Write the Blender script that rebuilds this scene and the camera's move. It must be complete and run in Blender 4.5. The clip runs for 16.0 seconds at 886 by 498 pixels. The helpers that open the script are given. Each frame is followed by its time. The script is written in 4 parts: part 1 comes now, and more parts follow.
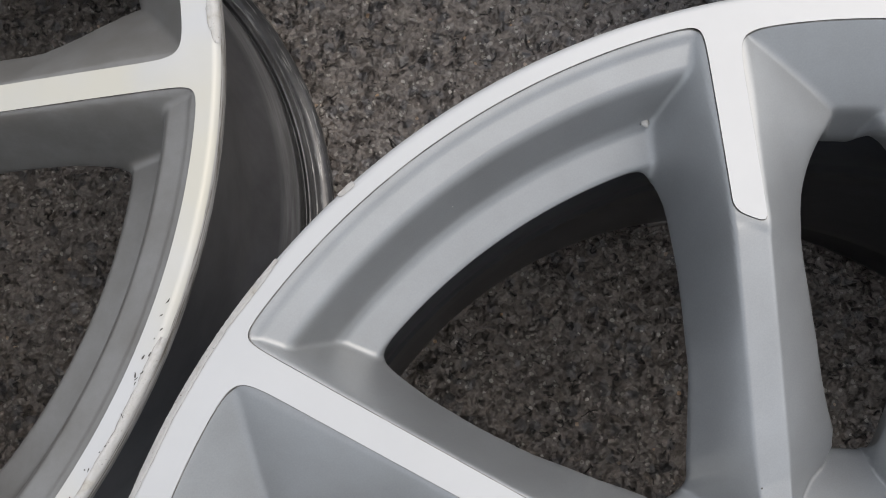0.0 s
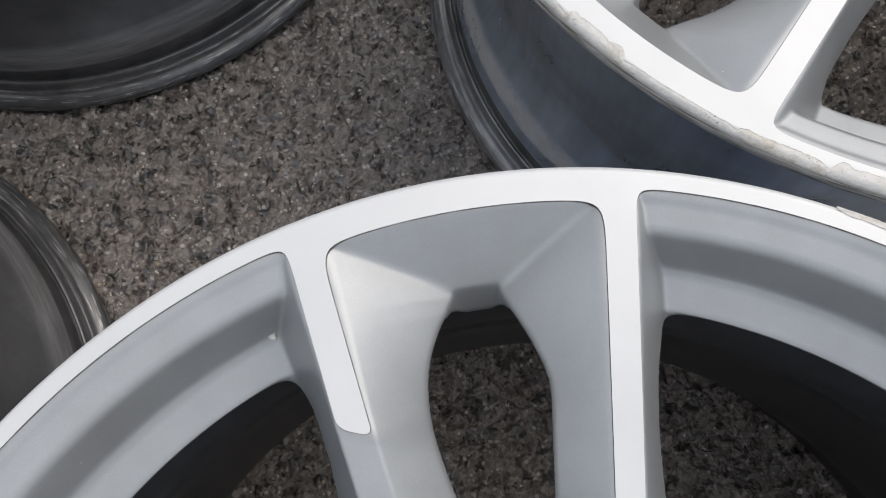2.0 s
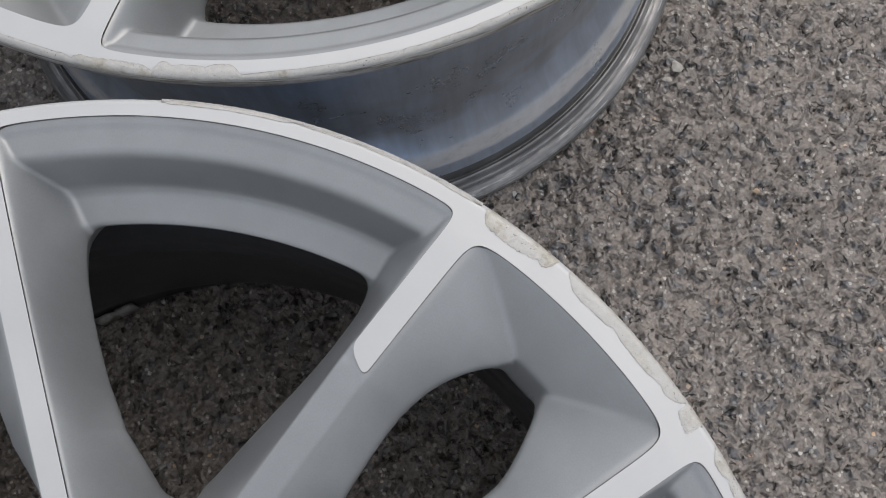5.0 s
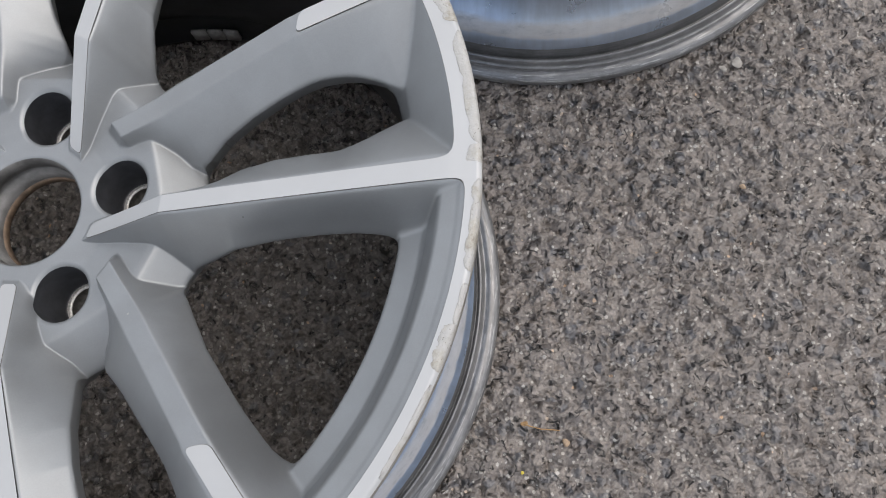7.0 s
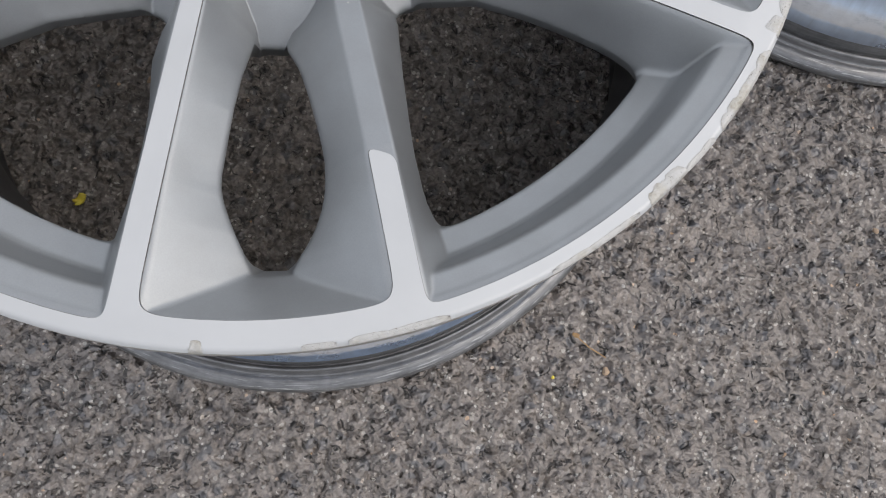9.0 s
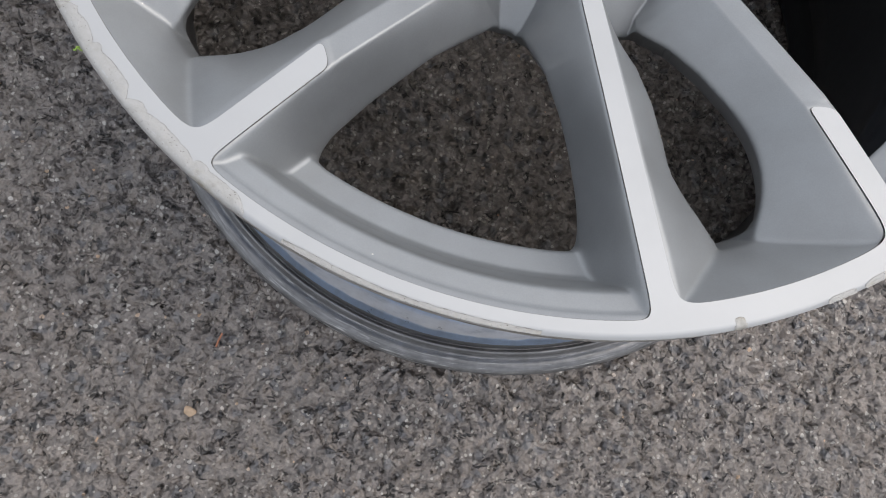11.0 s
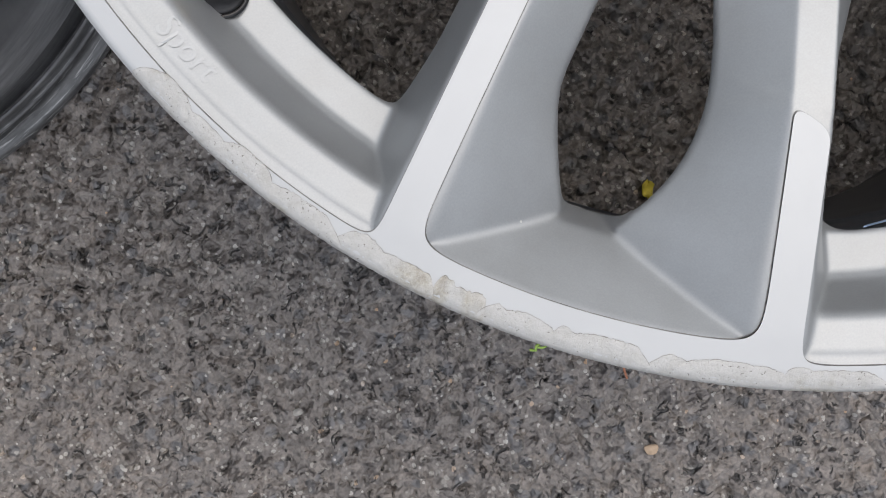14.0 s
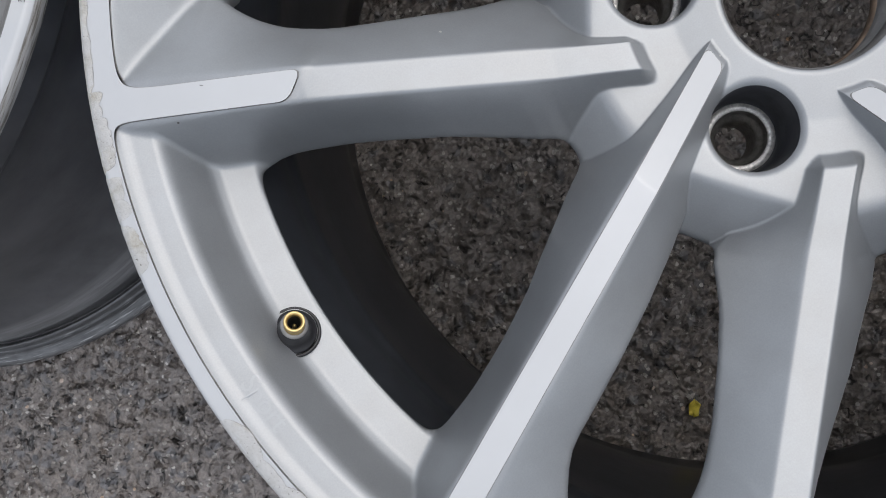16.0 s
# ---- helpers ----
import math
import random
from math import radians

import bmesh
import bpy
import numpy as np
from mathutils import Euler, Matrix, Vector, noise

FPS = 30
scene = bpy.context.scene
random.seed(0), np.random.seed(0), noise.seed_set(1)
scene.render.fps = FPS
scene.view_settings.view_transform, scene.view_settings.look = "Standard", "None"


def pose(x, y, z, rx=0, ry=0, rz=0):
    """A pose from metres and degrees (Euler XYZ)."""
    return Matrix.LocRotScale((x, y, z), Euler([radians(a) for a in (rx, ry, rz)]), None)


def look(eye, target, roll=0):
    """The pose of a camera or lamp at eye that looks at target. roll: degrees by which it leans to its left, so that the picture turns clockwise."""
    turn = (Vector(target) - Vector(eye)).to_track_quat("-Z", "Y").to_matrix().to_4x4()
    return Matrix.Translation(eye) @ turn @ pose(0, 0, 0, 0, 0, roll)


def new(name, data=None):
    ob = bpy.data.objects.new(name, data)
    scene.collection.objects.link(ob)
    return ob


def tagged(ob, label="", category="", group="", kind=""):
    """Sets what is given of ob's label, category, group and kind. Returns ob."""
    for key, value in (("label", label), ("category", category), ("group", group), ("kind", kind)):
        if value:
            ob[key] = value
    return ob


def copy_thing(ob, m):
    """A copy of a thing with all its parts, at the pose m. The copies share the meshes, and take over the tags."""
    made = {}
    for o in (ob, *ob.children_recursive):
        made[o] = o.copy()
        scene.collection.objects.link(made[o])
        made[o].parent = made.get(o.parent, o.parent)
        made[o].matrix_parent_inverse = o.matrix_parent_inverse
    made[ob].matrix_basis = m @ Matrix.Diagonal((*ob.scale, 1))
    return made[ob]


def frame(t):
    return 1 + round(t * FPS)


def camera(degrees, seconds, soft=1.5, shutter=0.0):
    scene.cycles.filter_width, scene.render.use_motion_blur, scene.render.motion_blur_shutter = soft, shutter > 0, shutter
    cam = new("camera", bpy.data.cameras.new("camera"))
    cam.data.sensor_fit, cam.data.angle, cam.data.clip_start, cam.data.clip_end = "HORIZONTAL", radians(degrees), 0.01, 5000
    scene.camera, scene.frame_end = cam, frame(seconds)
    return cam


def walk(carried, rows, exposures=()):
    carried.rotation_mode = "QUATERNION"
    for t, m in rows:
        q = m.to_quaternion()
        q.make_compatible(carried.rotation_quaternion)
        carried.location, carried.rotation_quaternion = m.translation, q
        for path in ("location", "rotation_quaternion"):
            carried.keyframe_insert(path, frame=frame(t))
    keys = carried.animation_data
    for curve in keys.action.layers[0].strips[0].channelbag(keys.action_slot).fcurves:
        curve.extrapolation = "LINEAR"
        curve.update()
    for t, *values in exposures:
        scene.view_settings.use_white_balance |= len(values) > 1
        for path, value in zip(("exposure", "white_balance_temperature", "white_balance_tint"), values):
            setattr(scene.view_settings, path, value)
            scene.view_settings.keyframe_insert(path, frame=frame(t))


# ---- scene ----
# Four 19-inch alloy wheels lying face up on an asphalt yard under a bright overcast sky.
# ---- camera ----
rows = [
    (0.0, pose(-0.1032, 0.1477, 0.5105, 10.39, 1.97, -13.49)),
    (0.5, pose(-0.0656, 0.1684, 0.5151, 11.67, 1.94, -14.69)),
    (1.0, pose(-0.0282, 0.1743, 0.5188, 12.66, 2.17, -17.16)),
    (1.5, pose(0.0035, 0.1715, 0.5179, 12.93, 2.48, -20.39)),
    (2.0, pose(0.0395, 0.1644, 0.5188, 13.16, 2.95, -23.72)),
    (2.5, pose(0.0682, 0.1546, 0.5154, 13.09, 3.32, -27.22)),
    (3.0, pose(0.0932, 0.1354, 0.5193, 14.05, 3.07, -30.73)),
    (3.5, pose(0.1259, 0.1128, 0.5216, 13.39, 2.96, -33.62)),
    (4.0, pose(0.1549, 0.0799, 0.5250, 13.09, 2.39, -36.54)),
    (4.5, pose(0.1762, 0.0450, 0.5331, 13.07, 2.27, -39.10)),
    (4.7, pose(0.1825, 0.0324, 0.5363, 12.75, 1.60, -40.27)),
    (6.8, pose(0.2330, -0.1658, 0.6013, 15.57, 5.14, -14.69)),
    (7.0, pose(0.2513, -0.1873, 0.6012, 16.44, 6.21, -8.80)),
    (7.5, pose(0.2918, -0.2082, 0.5813, 17.72, 5.48, 5.54)),
    (8.0, pose(0.2786, -0.2263, 0.5603, 19.35, 2.67, 17.23)),
    (8.2, pose(0.2545, -0.2318, 0.5665, 17.24, 1.05, 21.44)),
    (10.3, pose(-0.0154, -0.2938, 0.5460, 12.64, -9.27, 6.35)),
    (10.5, pose(-0.0363, -0.2945, 0.5509, 12.48, -8.39, 4.98)),
    (11.0, pose(-0.0787, -0.2959, 0.5586, 12.42, -5.51, 3.90)),
    (11.5, pose(-0.1100, -0.2624, 0.5615, 10.49, -1.84, 3.38)),
    (12.0, pose(-0.1423, -0.2306, 0.5262, 6.96, 0.39, -3.98)),
    (12.5, pose(-0.1692, -0.1910, 0.5009, 4.02, 0.48, -15.03)),
    (13.0, pose(-0.1888, -0.1598, 0.4883, 1.31, 0.78, -23.95)),
    (13.5, pose(-0.1968, -0.1371, 0.4800, -1.35, 1.46, -30.54)),
    (14.0, pose(-0.1953, -0.1140, 0.4750, -3.52, 2.69, -34.56)),
    (14.5, pose(-0.1991, -0.0872, 0.4773, -3.77, 4.58, -34.59)),
    (15.0, pose(-0.1972, -0.0636, 0.4855, -2.41, 6.23, -32.65)),
    (15.5, pose(-0.1673, -0.0506, 0.5027, -0.17, 7.38, -31.10)),
    (16.0, pose(-0.1159, -0.0367, 0.5122, -1.06, 9.85, -30.68)),
]
cam = camera(58.03, 16.0, soft=1.0)
walk(cam, rows, exposures=[
    (0.0, 0.75, 6850, 11), (0.5, 0.88, 6850, 11), (1.0, 0.95, 6800, 11), (2.0, 0.93, 6850, 11), (2.5, 0.75, 6850, 11), (3.0, 0.63, 6850, 11), (3.5, 0.61, 6900, 11),
    (4.5, 0.54, 6850, 11), (6.8, 0.65, 6740, 11), (8.2, 0.70, 6700, 11), (10.3, 0.56, 6700, 11), (11.0, 0.62, 6700, 11), (11.5, 0.82, 6700, 11),
    (12.5, 0.80, 6700, 11), (13.5, 0.74, 6720, 11), (14.5, 0.72, 6700, 11), (15.5, 0.69, 6500, 11), (16.0, 0.69, 6500, 11)])


# ---- light ----
world = bpy.data.worlds.new("overcast_sky")
scene.world = world
world.use_nodes = True
wn = world.node_tree
wn.nodes.clear()
sky = wn.nodes.new("ShaderNodeTexSky")
sky.sky_type = "NISHITA"
sky.sun_disc = False
sky.sun_elevation = radians(52)
sky.sun_rotation = radians(74)
sky.air_density = 1.0
sky.dust_density = 3.5
sky.ozone_density = 1.0
veil = wn.nodes.new("ShaderNodeMix")        # thin even cloud over the sky
veil.data_type = "RGBA"
veil.inputs[0].default_value = 0.72
veil.inputs[7].default_value = (5.2, 5.45, 5.8, 1)
bg = wn.nodes.new("ShaderNodeBackground")
bg.inputs["Strength"].default_value = 0.122
wo = wn.nodes.new("ShaderNodeOutputWorld")
wn.links.new(sky.outputs[0], veil.inputs[6])
wn.links.new(veil.outputs[2], bg.inputs["Color"])
wn.links.new(bg.outputs[0], wo.inputs["Surface"])
sun = new("sun", bpy.data.lights.new("sun", "SUN"))
sun.data.energy = 0.82
sun.data.angle = radians(64)
sun.data.color = (1.0, 0.98, 0.95)
sun.matrix_world = look((1.8, 0.5, 2.4), (0, 0, 0))


# ---- materials ----
def material(name):
    m = bpy.data.materials.new(name)
    m.use_nodes = True
    nt = m.node_tree
    return m, nt, nt.nodes["Principled BSDF"]


def ramp(nt, fac, stops):
    n = nt.nodes.new("ShaderNodeValToRGB")
    el = n.color_ramp.elements
    while len(el) < len(stops):
        el.new(0.5)
    for e, (p, c) in zip(el, stops):
        e.position = p
        e.color = (*c, 1) if len(c) == 3 else c
    nt.links.new(fac, n.inputs[0])
    return n


def mixed(nt, fac, a, b, mode="MIX"):
    n = nt.nodes.new("ShaderNodeMix")
    n.data_type, n.blend_type = "RGBA", mode
    for v, i in ((fac, 0), (a, 6), (b, 7)):
        if isinstance(v, (int, float)):
            n.inputs[i].default_value = v
        elif isinstance(v, tuple):
            n.inputs[i].default_value = (*v, 1)
        else:
            nt.links.new(v, n.inputs[i])
    return n.outputs[2]


def calc(nt, op, a, b):
    n = nt.nodes.new("ShaderNodeMath")
    n.operation = op
    for i, v in enumerate((a, b)):
        if isinstance(v, (int, float)):
            n.inputs[i].default_value = v
        else:
            nt.links.new(v, n.inputs[i])
    return n.outputs[0]


def position(nt):
    return nt.nodes.new("ShaderNodeNewGeometry").outputs["Position"]


def noise_tex(nt, scale, detail=4.0, rough=0.6, vec=None):
    n = nt.nodes.new("ShaderNodeTexNoise")
    n.inputs["Scale"].default_value = scale
    n.inputs["Detail"].default_value = detail
    n.inputs["Roughness"].default_value = rough
    nt.links.new(vec if vec is not None else position(nt), n.inputs["Vector"])
    return n


def bump(nt, height, strength, distance, into, normal=None):
    b = nt.nodes.new("ShaderNodeBump")
    b.inputs["Strength"].default_value = strength
    b.inputs["Distance"].default_value = distance
    nt.links.new(height, b.inputs["Height"])
    if normal is not None:
        nt.links.new(normal, b.inputs["Normal"])
    if into is not None:
        nt.links.new(b.outputs[0], into.inputs["Normal"])
    return b


def metal_paint(name="silver_grey_paint", tone=(0.314, 0.327, 0.339), dust_shade=0.0):
    m, nt, p = material(name)
    big = noise_tex(nt, 14, 3)
    cloud = noise_tex(nt, 55, 5, 0.65)
    fine = noise_tex(nt, 1700, 2)
    v = nt.nodes.new("ShaderNodeTexVoronoi")
    v.inputs["Scale"].default_value = 75
    nt.links.new(position(nt), v.inputs["Vector"])
    sp = nt.nodes.new("ShaderNodeSeparateColor")
    nt.links.new(v.outputs["Color"], sp.inputs[0])
    speck = calc(nt, "MULTIPLY", calc(nt, "LESS_THAN", v.outputs["Distance"], calc(nt, "MULTIPLY", sp.outputs[2], 0.045)), calc(nt, "GREATER_THAN", sp.outputs[0], 0.72))
    spot = ramp(nt, sp.outputs[1], [(0.25, (0.08, 0.075, 0.07)), (0.4, (0.55, 0.54, 0.52))])
    c = ramp(nt, big.outputs[0], [(0.3, tuple(k * 0.955 for k in tone)), (0.7, tuple(k * 1.045 for k in tone))])
    haze = ramp(nt, cloud.outputs[0], [(0.35, (0.955, 0.95, 0.94)), (0.65, (1.02, 1.02, 1.02))])
    flake = ramp(nt, fine.outputs[0], [(0.25, (0.955, 0.955, 0.955)), (0.75, (1.045, 1.045, 1.045))])
    col = mixed(nt, 1.0, mixed(nt, 1.0, c.outputs[0], haze.outputs[0], "MULTIPLY"), flake.outputs[0], "MULTIPLY")
    # patchy dust, strong enough to hold painted shade as well
    film_shade = ramp(nt, cloud.outputs[0], [(0.3, (dust_shade, dust_shade, dust_shade)), (0.7, (dust_shade * 0.6, dust_shade * 0.6, dust_shade * 0.6))])
    col = mixed(nt, film_shade.outputs[0], col, (0.155, 0.146, 0.134))
    nt.links.new(mixed(nt, speck, col, spot.outputs[0]), p.inputs["Base Color"])
    p.inputs["Metallic"].default_value = 0.62
    r = ramp(nt, cloud.outputs[0], [(0.3, (0.40, 0.40, 0.40)), (0.7, (0.45, 0.45, 0.45))])
    nt.links.new(r.outputs[0], p.inputs["Roughness"])
    bump(nt, fine.outputs[0], 0.09, 0.0002, p)
    return m


def coating_line():
    """The cut edge of the coating: dark, here and there filled with pale polish."""
    m, nt, p = material("cut_coating_edge")
    c = ramp(nt, noise_tex(nt, 90, 4).outputs[0], [(0.32, (0.10, 0.098, 0.096)), (0.55, (0.18, 0.175, 0.17)), (0.68, (0.30, 0.295, 0.29))])
    nt.links.new(c.outputs[0], p.inputs["Base Color"])
    p.inputs["Roughness"].default_value = 0.5
    return m


def machined(name="machined_aluminium", stain=0.0):
    m, nt, p = material(name)
    big = noise_tex(nt, 22, 5)
    c = ramp(nt, big.outputs[0], [(0.25, (0.455, 0.464, 0.472)), (0.75, (0.495, 0.504, 0.513))])
    old = ramp(nt, noise_tex(nt, 9, 3).outputs[0], [(0.45, (0, 0, 0)), (0.62, (1, 1, 1))])
    nt.links.new(mixed(nt, calc(nt, "MULTIPLY", old.outputs[0], stain), c.outputs[0], (0.52, 0.49, 0.38)), p.inputs["Base Color"])
    p.inputs["Metallic"].default_value = 0.25
    p.inputs["Roughness"].default_value = 0.5
    fine = noise_tex(nt, 1800, 2)
    bump(nt, fine.outputs[0], 0.05, 0.0002, p)
    return m


def streaks(nt, along, across):
    """Noise drawn out round the wheel's axis, from each part's own coordinates."""
    tc = nt.nodes.new("ShaderNodeTexCoord")
    sp = nt.nodes.new("ShaderNodeSeparateXYZ")
    nt.links.new(tc.outputs["Object"], sp.inputs[0])
    ang = calc(nt, "MULTIPLY", calc(nt, "ARCTAN2", sp.outputs[1], sp.outputs[0]), along)
    rad = nt.nodes.new("ShaderNodeVectorMath")
    rad.operation = "LENGTH"
    flat = nt.nodes.new("ShaderNodeCombineXYZ")
    nt.links.new(sp.outputs[0], flat.inputs[0])
    nt.links.new(sp.outputs[1], flat.inputs[1])
    nt.links.new(flat.outputs[0], rad.inputs[0])
    out = nt.nodes.new("ShaderNodeCombineXYZ")
    nt.links.new(ang, out.inputs[0])
    nt.links.new(calc(nt, "MULTIPLY", rad.outputs["Value"], across), out.inputs[1])
    nt.links.new(calc(nt, "MULTIPLY", sp.outputs[2], across), out.inputs[2])
    return out.outputs[0], sp.outputs[2]


def barrel_metal(name="bare_barrel_metal", tint=(0.48, 0.625, 0.85)):
    m, nt, p = material(name)
    big = noise_tex(nt, 20, 6, 0.65)
    vec, z = streaks(nt, 22, 12)
    drip = noise_tex(nt, 1.0, 5, 0.6, vec)
    # tint puts the blue reflection of the sky into the metal's colour
    c = ramp(nt, big.outputs[0], [(0.3, tuple(v * 0.82 for v in tint)), (0.55, tint), (0.75, tuple(v * 1.12 for v in tint))])
    d = ramp(nt, drip.outputs[0], [(0.35, (0.86, 0.855, 0.85)), (0.65, (1.04, 1.04, 1.04))])
    col = mixed(nt, 1.0, c.outputs[0], d.outputs[0], "MULTIPLY")
    # thin dark runs down the cone
    vec2, _ = streaks(nt, 47, 9)
    runs = noise_tex(nt, 1.0, 3, 0.6, vec2)
    d2 = ramp(nt, runs.outputs[0], [(0.24, (0.90, 0.895, 0.89)), (0.40, (1, 1, 1))])
    col = mixed(nt, 1.0, col, d2.outputs[0], "MULTIPLY")
    # ragged ring of dried dirt above the bead seat
    vec3, _ = streaks(nt, 14, 120)
    rag = noise_tex(nt, 1.0, 6, 0.7, vec3)
    zn = calc(nt, "ADD", z, calc(nt, "MULTIPLY", calc(nt, "SUBTRACT", rag.outputs[0], 0.5), 0.008))
    ring = ramp(nt, calc(nt, "MULTIPLY", zn, 10.0), [(0.385, (0, 0, 0)), (0.41, (1, 1, 1)), (0.50, (0.9, 0.9, 0.9)), (0.55, (0, 0, 0))])
    stain = ramp(nt, rag.outputs[0], [(0.34, (0.30, 0.28, 0.26)), (0.46, (0.46, 0.43, 0.40)), (0.65, (0.54, 0.51, 0.475))])
    col = mixed(nt, calc(nt, "MULTIPLY", ring.outputs[0], 0.75), col, stain.outputs[0])
    # brown film of brake dust and painted shade drawn out round the cone, in broken bands
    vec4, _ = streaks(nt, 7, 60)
    film_shade = noise_tex(nt, 1.0, 5, 0.6, vec4)
    zf = calc(nt, "ADD", z, calc(nt, "MULTIPLY", calc(nt, "SUBTRACT", film_shade.outputs[0], 0.5), 0.030))
    # the upper reach of the band paints in the shade under the rim
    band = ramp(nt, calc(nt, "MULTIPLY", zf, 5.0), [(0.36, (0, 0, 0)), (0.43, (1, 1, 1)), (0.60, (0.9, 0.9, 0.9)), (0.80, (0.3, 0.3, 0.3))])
    patchy = ramp(nt, film_shade.outputs[0], [(0.36, (0.35, 0.35, 0.35)), (0.56, (1, 1, 1))])
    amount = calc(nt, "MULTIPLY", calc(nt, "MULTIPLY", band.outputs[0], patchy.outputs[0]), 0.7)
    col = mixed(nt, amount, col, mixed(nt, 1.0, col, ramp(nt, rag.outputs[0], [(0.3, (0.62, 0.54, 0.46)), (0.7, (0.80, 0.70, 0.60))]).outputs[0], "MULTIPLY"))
    nt.links.new(col, p.inputs["Base Color"])
    nt.links.new(calc(nt, "SUBTRACT", 0.88, calc(nt, "MULTIPLY", ring.outputs[0], 0.6)), p.inputs["Metallic"])
    r = ramp(nt, big.outputs[0], [(0.3, (0.24, 0.24, 0.24)), (0.7, (0.38, 0.38, 0.38))])
    nt.links.new(r.outputs[0], p.inputs["Roughness"])
    bump(nt, noise_tex(nt, 300, 4).outputs[0], 0.15, 0.0005, p)
    return m


def black_barrel():
    """Black coating down to the bead seat, which is left bare and dull."""
    m, nt, p = material("black_coated_barrel")
    vec, z = streaks(nt, 6, 260)
    n = noise_tex(nt, 1.0, 4, 0.65, vec)
    blot = noise_tex(nt, 40, 4)
    coat = ramp(nt, blot.outputs[0], [(0.3, (0.072, 0.072, 0.076)), (0.7, (0.115, 0.115, 0.120))])
    bare = ramp(nt, n.outputs[0], [(0.3, (0.13, 0.13, 0.134)), (0.7, (0.25, 0.25, 0.255))])
    edge = ramp(nt, calc(nt, "MULTIPLY", z, 10.0), [(0.44, (1, 1, 1)), (0.50, (0, 0, 0))])
    nt.links.new(mixed(nt, edge.outputs[0], coat.outputs[0], bare.outputs[0]), p.inputs["Base Color"])
    p.inputs["Metallic"].default_value = 0.35
    p.inputs["Roughness"].default_value = 0.36
    bump(nt, n.outputs[0], 0.1, 0.0005, p)
    return m


def flange_metal(name="scuffed_flange_metal", k=1.0):
    """Dull cast metal, scraped bright in broken runs round the lip."""
    m, nt, p = material(name)
    vec, z = streaks(nt, 9, 420)
    n = noise_tex(nt, 1.0, 4, 0.7, vec)
    vec2, _ = streaks(nt, 13, 640)
    run = noise_tex(nt, 1.0, 3, 0.6, vec2)
    big = noise_tex(nt, 45, 5, 0.7)
    c = ramp(nt, n.outputs[0], [(0.3, (0.20 * k, 0.20 * k, 0.205 * k)), (0.5, (0.27 * k, 0.27 * k, 0.275 * k)), (0.7, (0.35 * k, 0.35 * k, 0.355 * k))])
    d = ramp(nt, big.outputs[0], [(0.35, (0.72, 0.72, 0.72)), (0.65, (1.1, 1.1, 1.1))])
    col = mixed(nt, 1.0, c.outputs[0], d.outputs[0], "MULTIPLY")
    low = ramp(nt, calc(nt, "MULTIPLY", z, 20.0), [(0.20, (1, 1, 1)), (0.30, (0, 0, 0))])
    bright = ramp(nt, run.outputs[0], [(0.56, (0, 0, 0)), (0.68, (1, 1, 1))])
    col = mixed(nt, calc(nt, "MULTIPLY", calc(nt, "MULTIPLY", low.outputs[0], bright.outputs[0]), 0.7), col, (0.58, 0.58, 0.57))
    nt.links.new(col, p.inputs["Base Color"])
    p.inputs["Metallic"].default_value = 0.55
    p.inputs["Roughness"].default_value = 0.34
    bump(nt, run.outputs[0], 0.15, 0.0006, p)
    return m


def lip_metal():
    """Side of the front lip: aluminium scored and dirtied along its run."""
    m, nt, p = material("scored_lip_metal")
    vec, _ = streaks(nt, 16, 900)
    n = noise_tex(nt, 1.0, 4, 0.65, vec)
    c = ramp(nt, n.outputs[0], [(0.33, (0.09, 0.08, 0.068)), (0.43, (0.25, 0.235, 0.21)), (0.53, (0.42, 0.41, 0.395)), (0.72, (0.52, 0.52, 0.515))])
    nt.links.new(c.outputs[0], p.inputs["Base Color"])
    p.inputs["Metallic"].default_value = 0.3
    p.inputs["Roughness"].default_value = 0.45
    bump(nt, n.outputs[0], 0.4, 0.0004, p)
    return m


def plain(name, color, rough, metallic=0.0, scale=120.0, spread=0.25):
    m, nt, p = material(name)
    n = noise_tex(nt, scale, 5)
    lo = tuple(v * (1 - spread) for v in color)
    hi = tuple(min(1, v * (1 + spread)) for v in color)
    c = ramp(nt, n.outputs[0], [(0.3, lo), (0.7, hi)])
    nt.links.new(c.outputs[0], p.inputs["Base Color"])
    p.inputs["Roughness"].default_value = rough
    p.inputs["Metallic"].default_value = metallic
    bump(nt, n.outputs[0], 0.2, 0.0005, p)
    return m


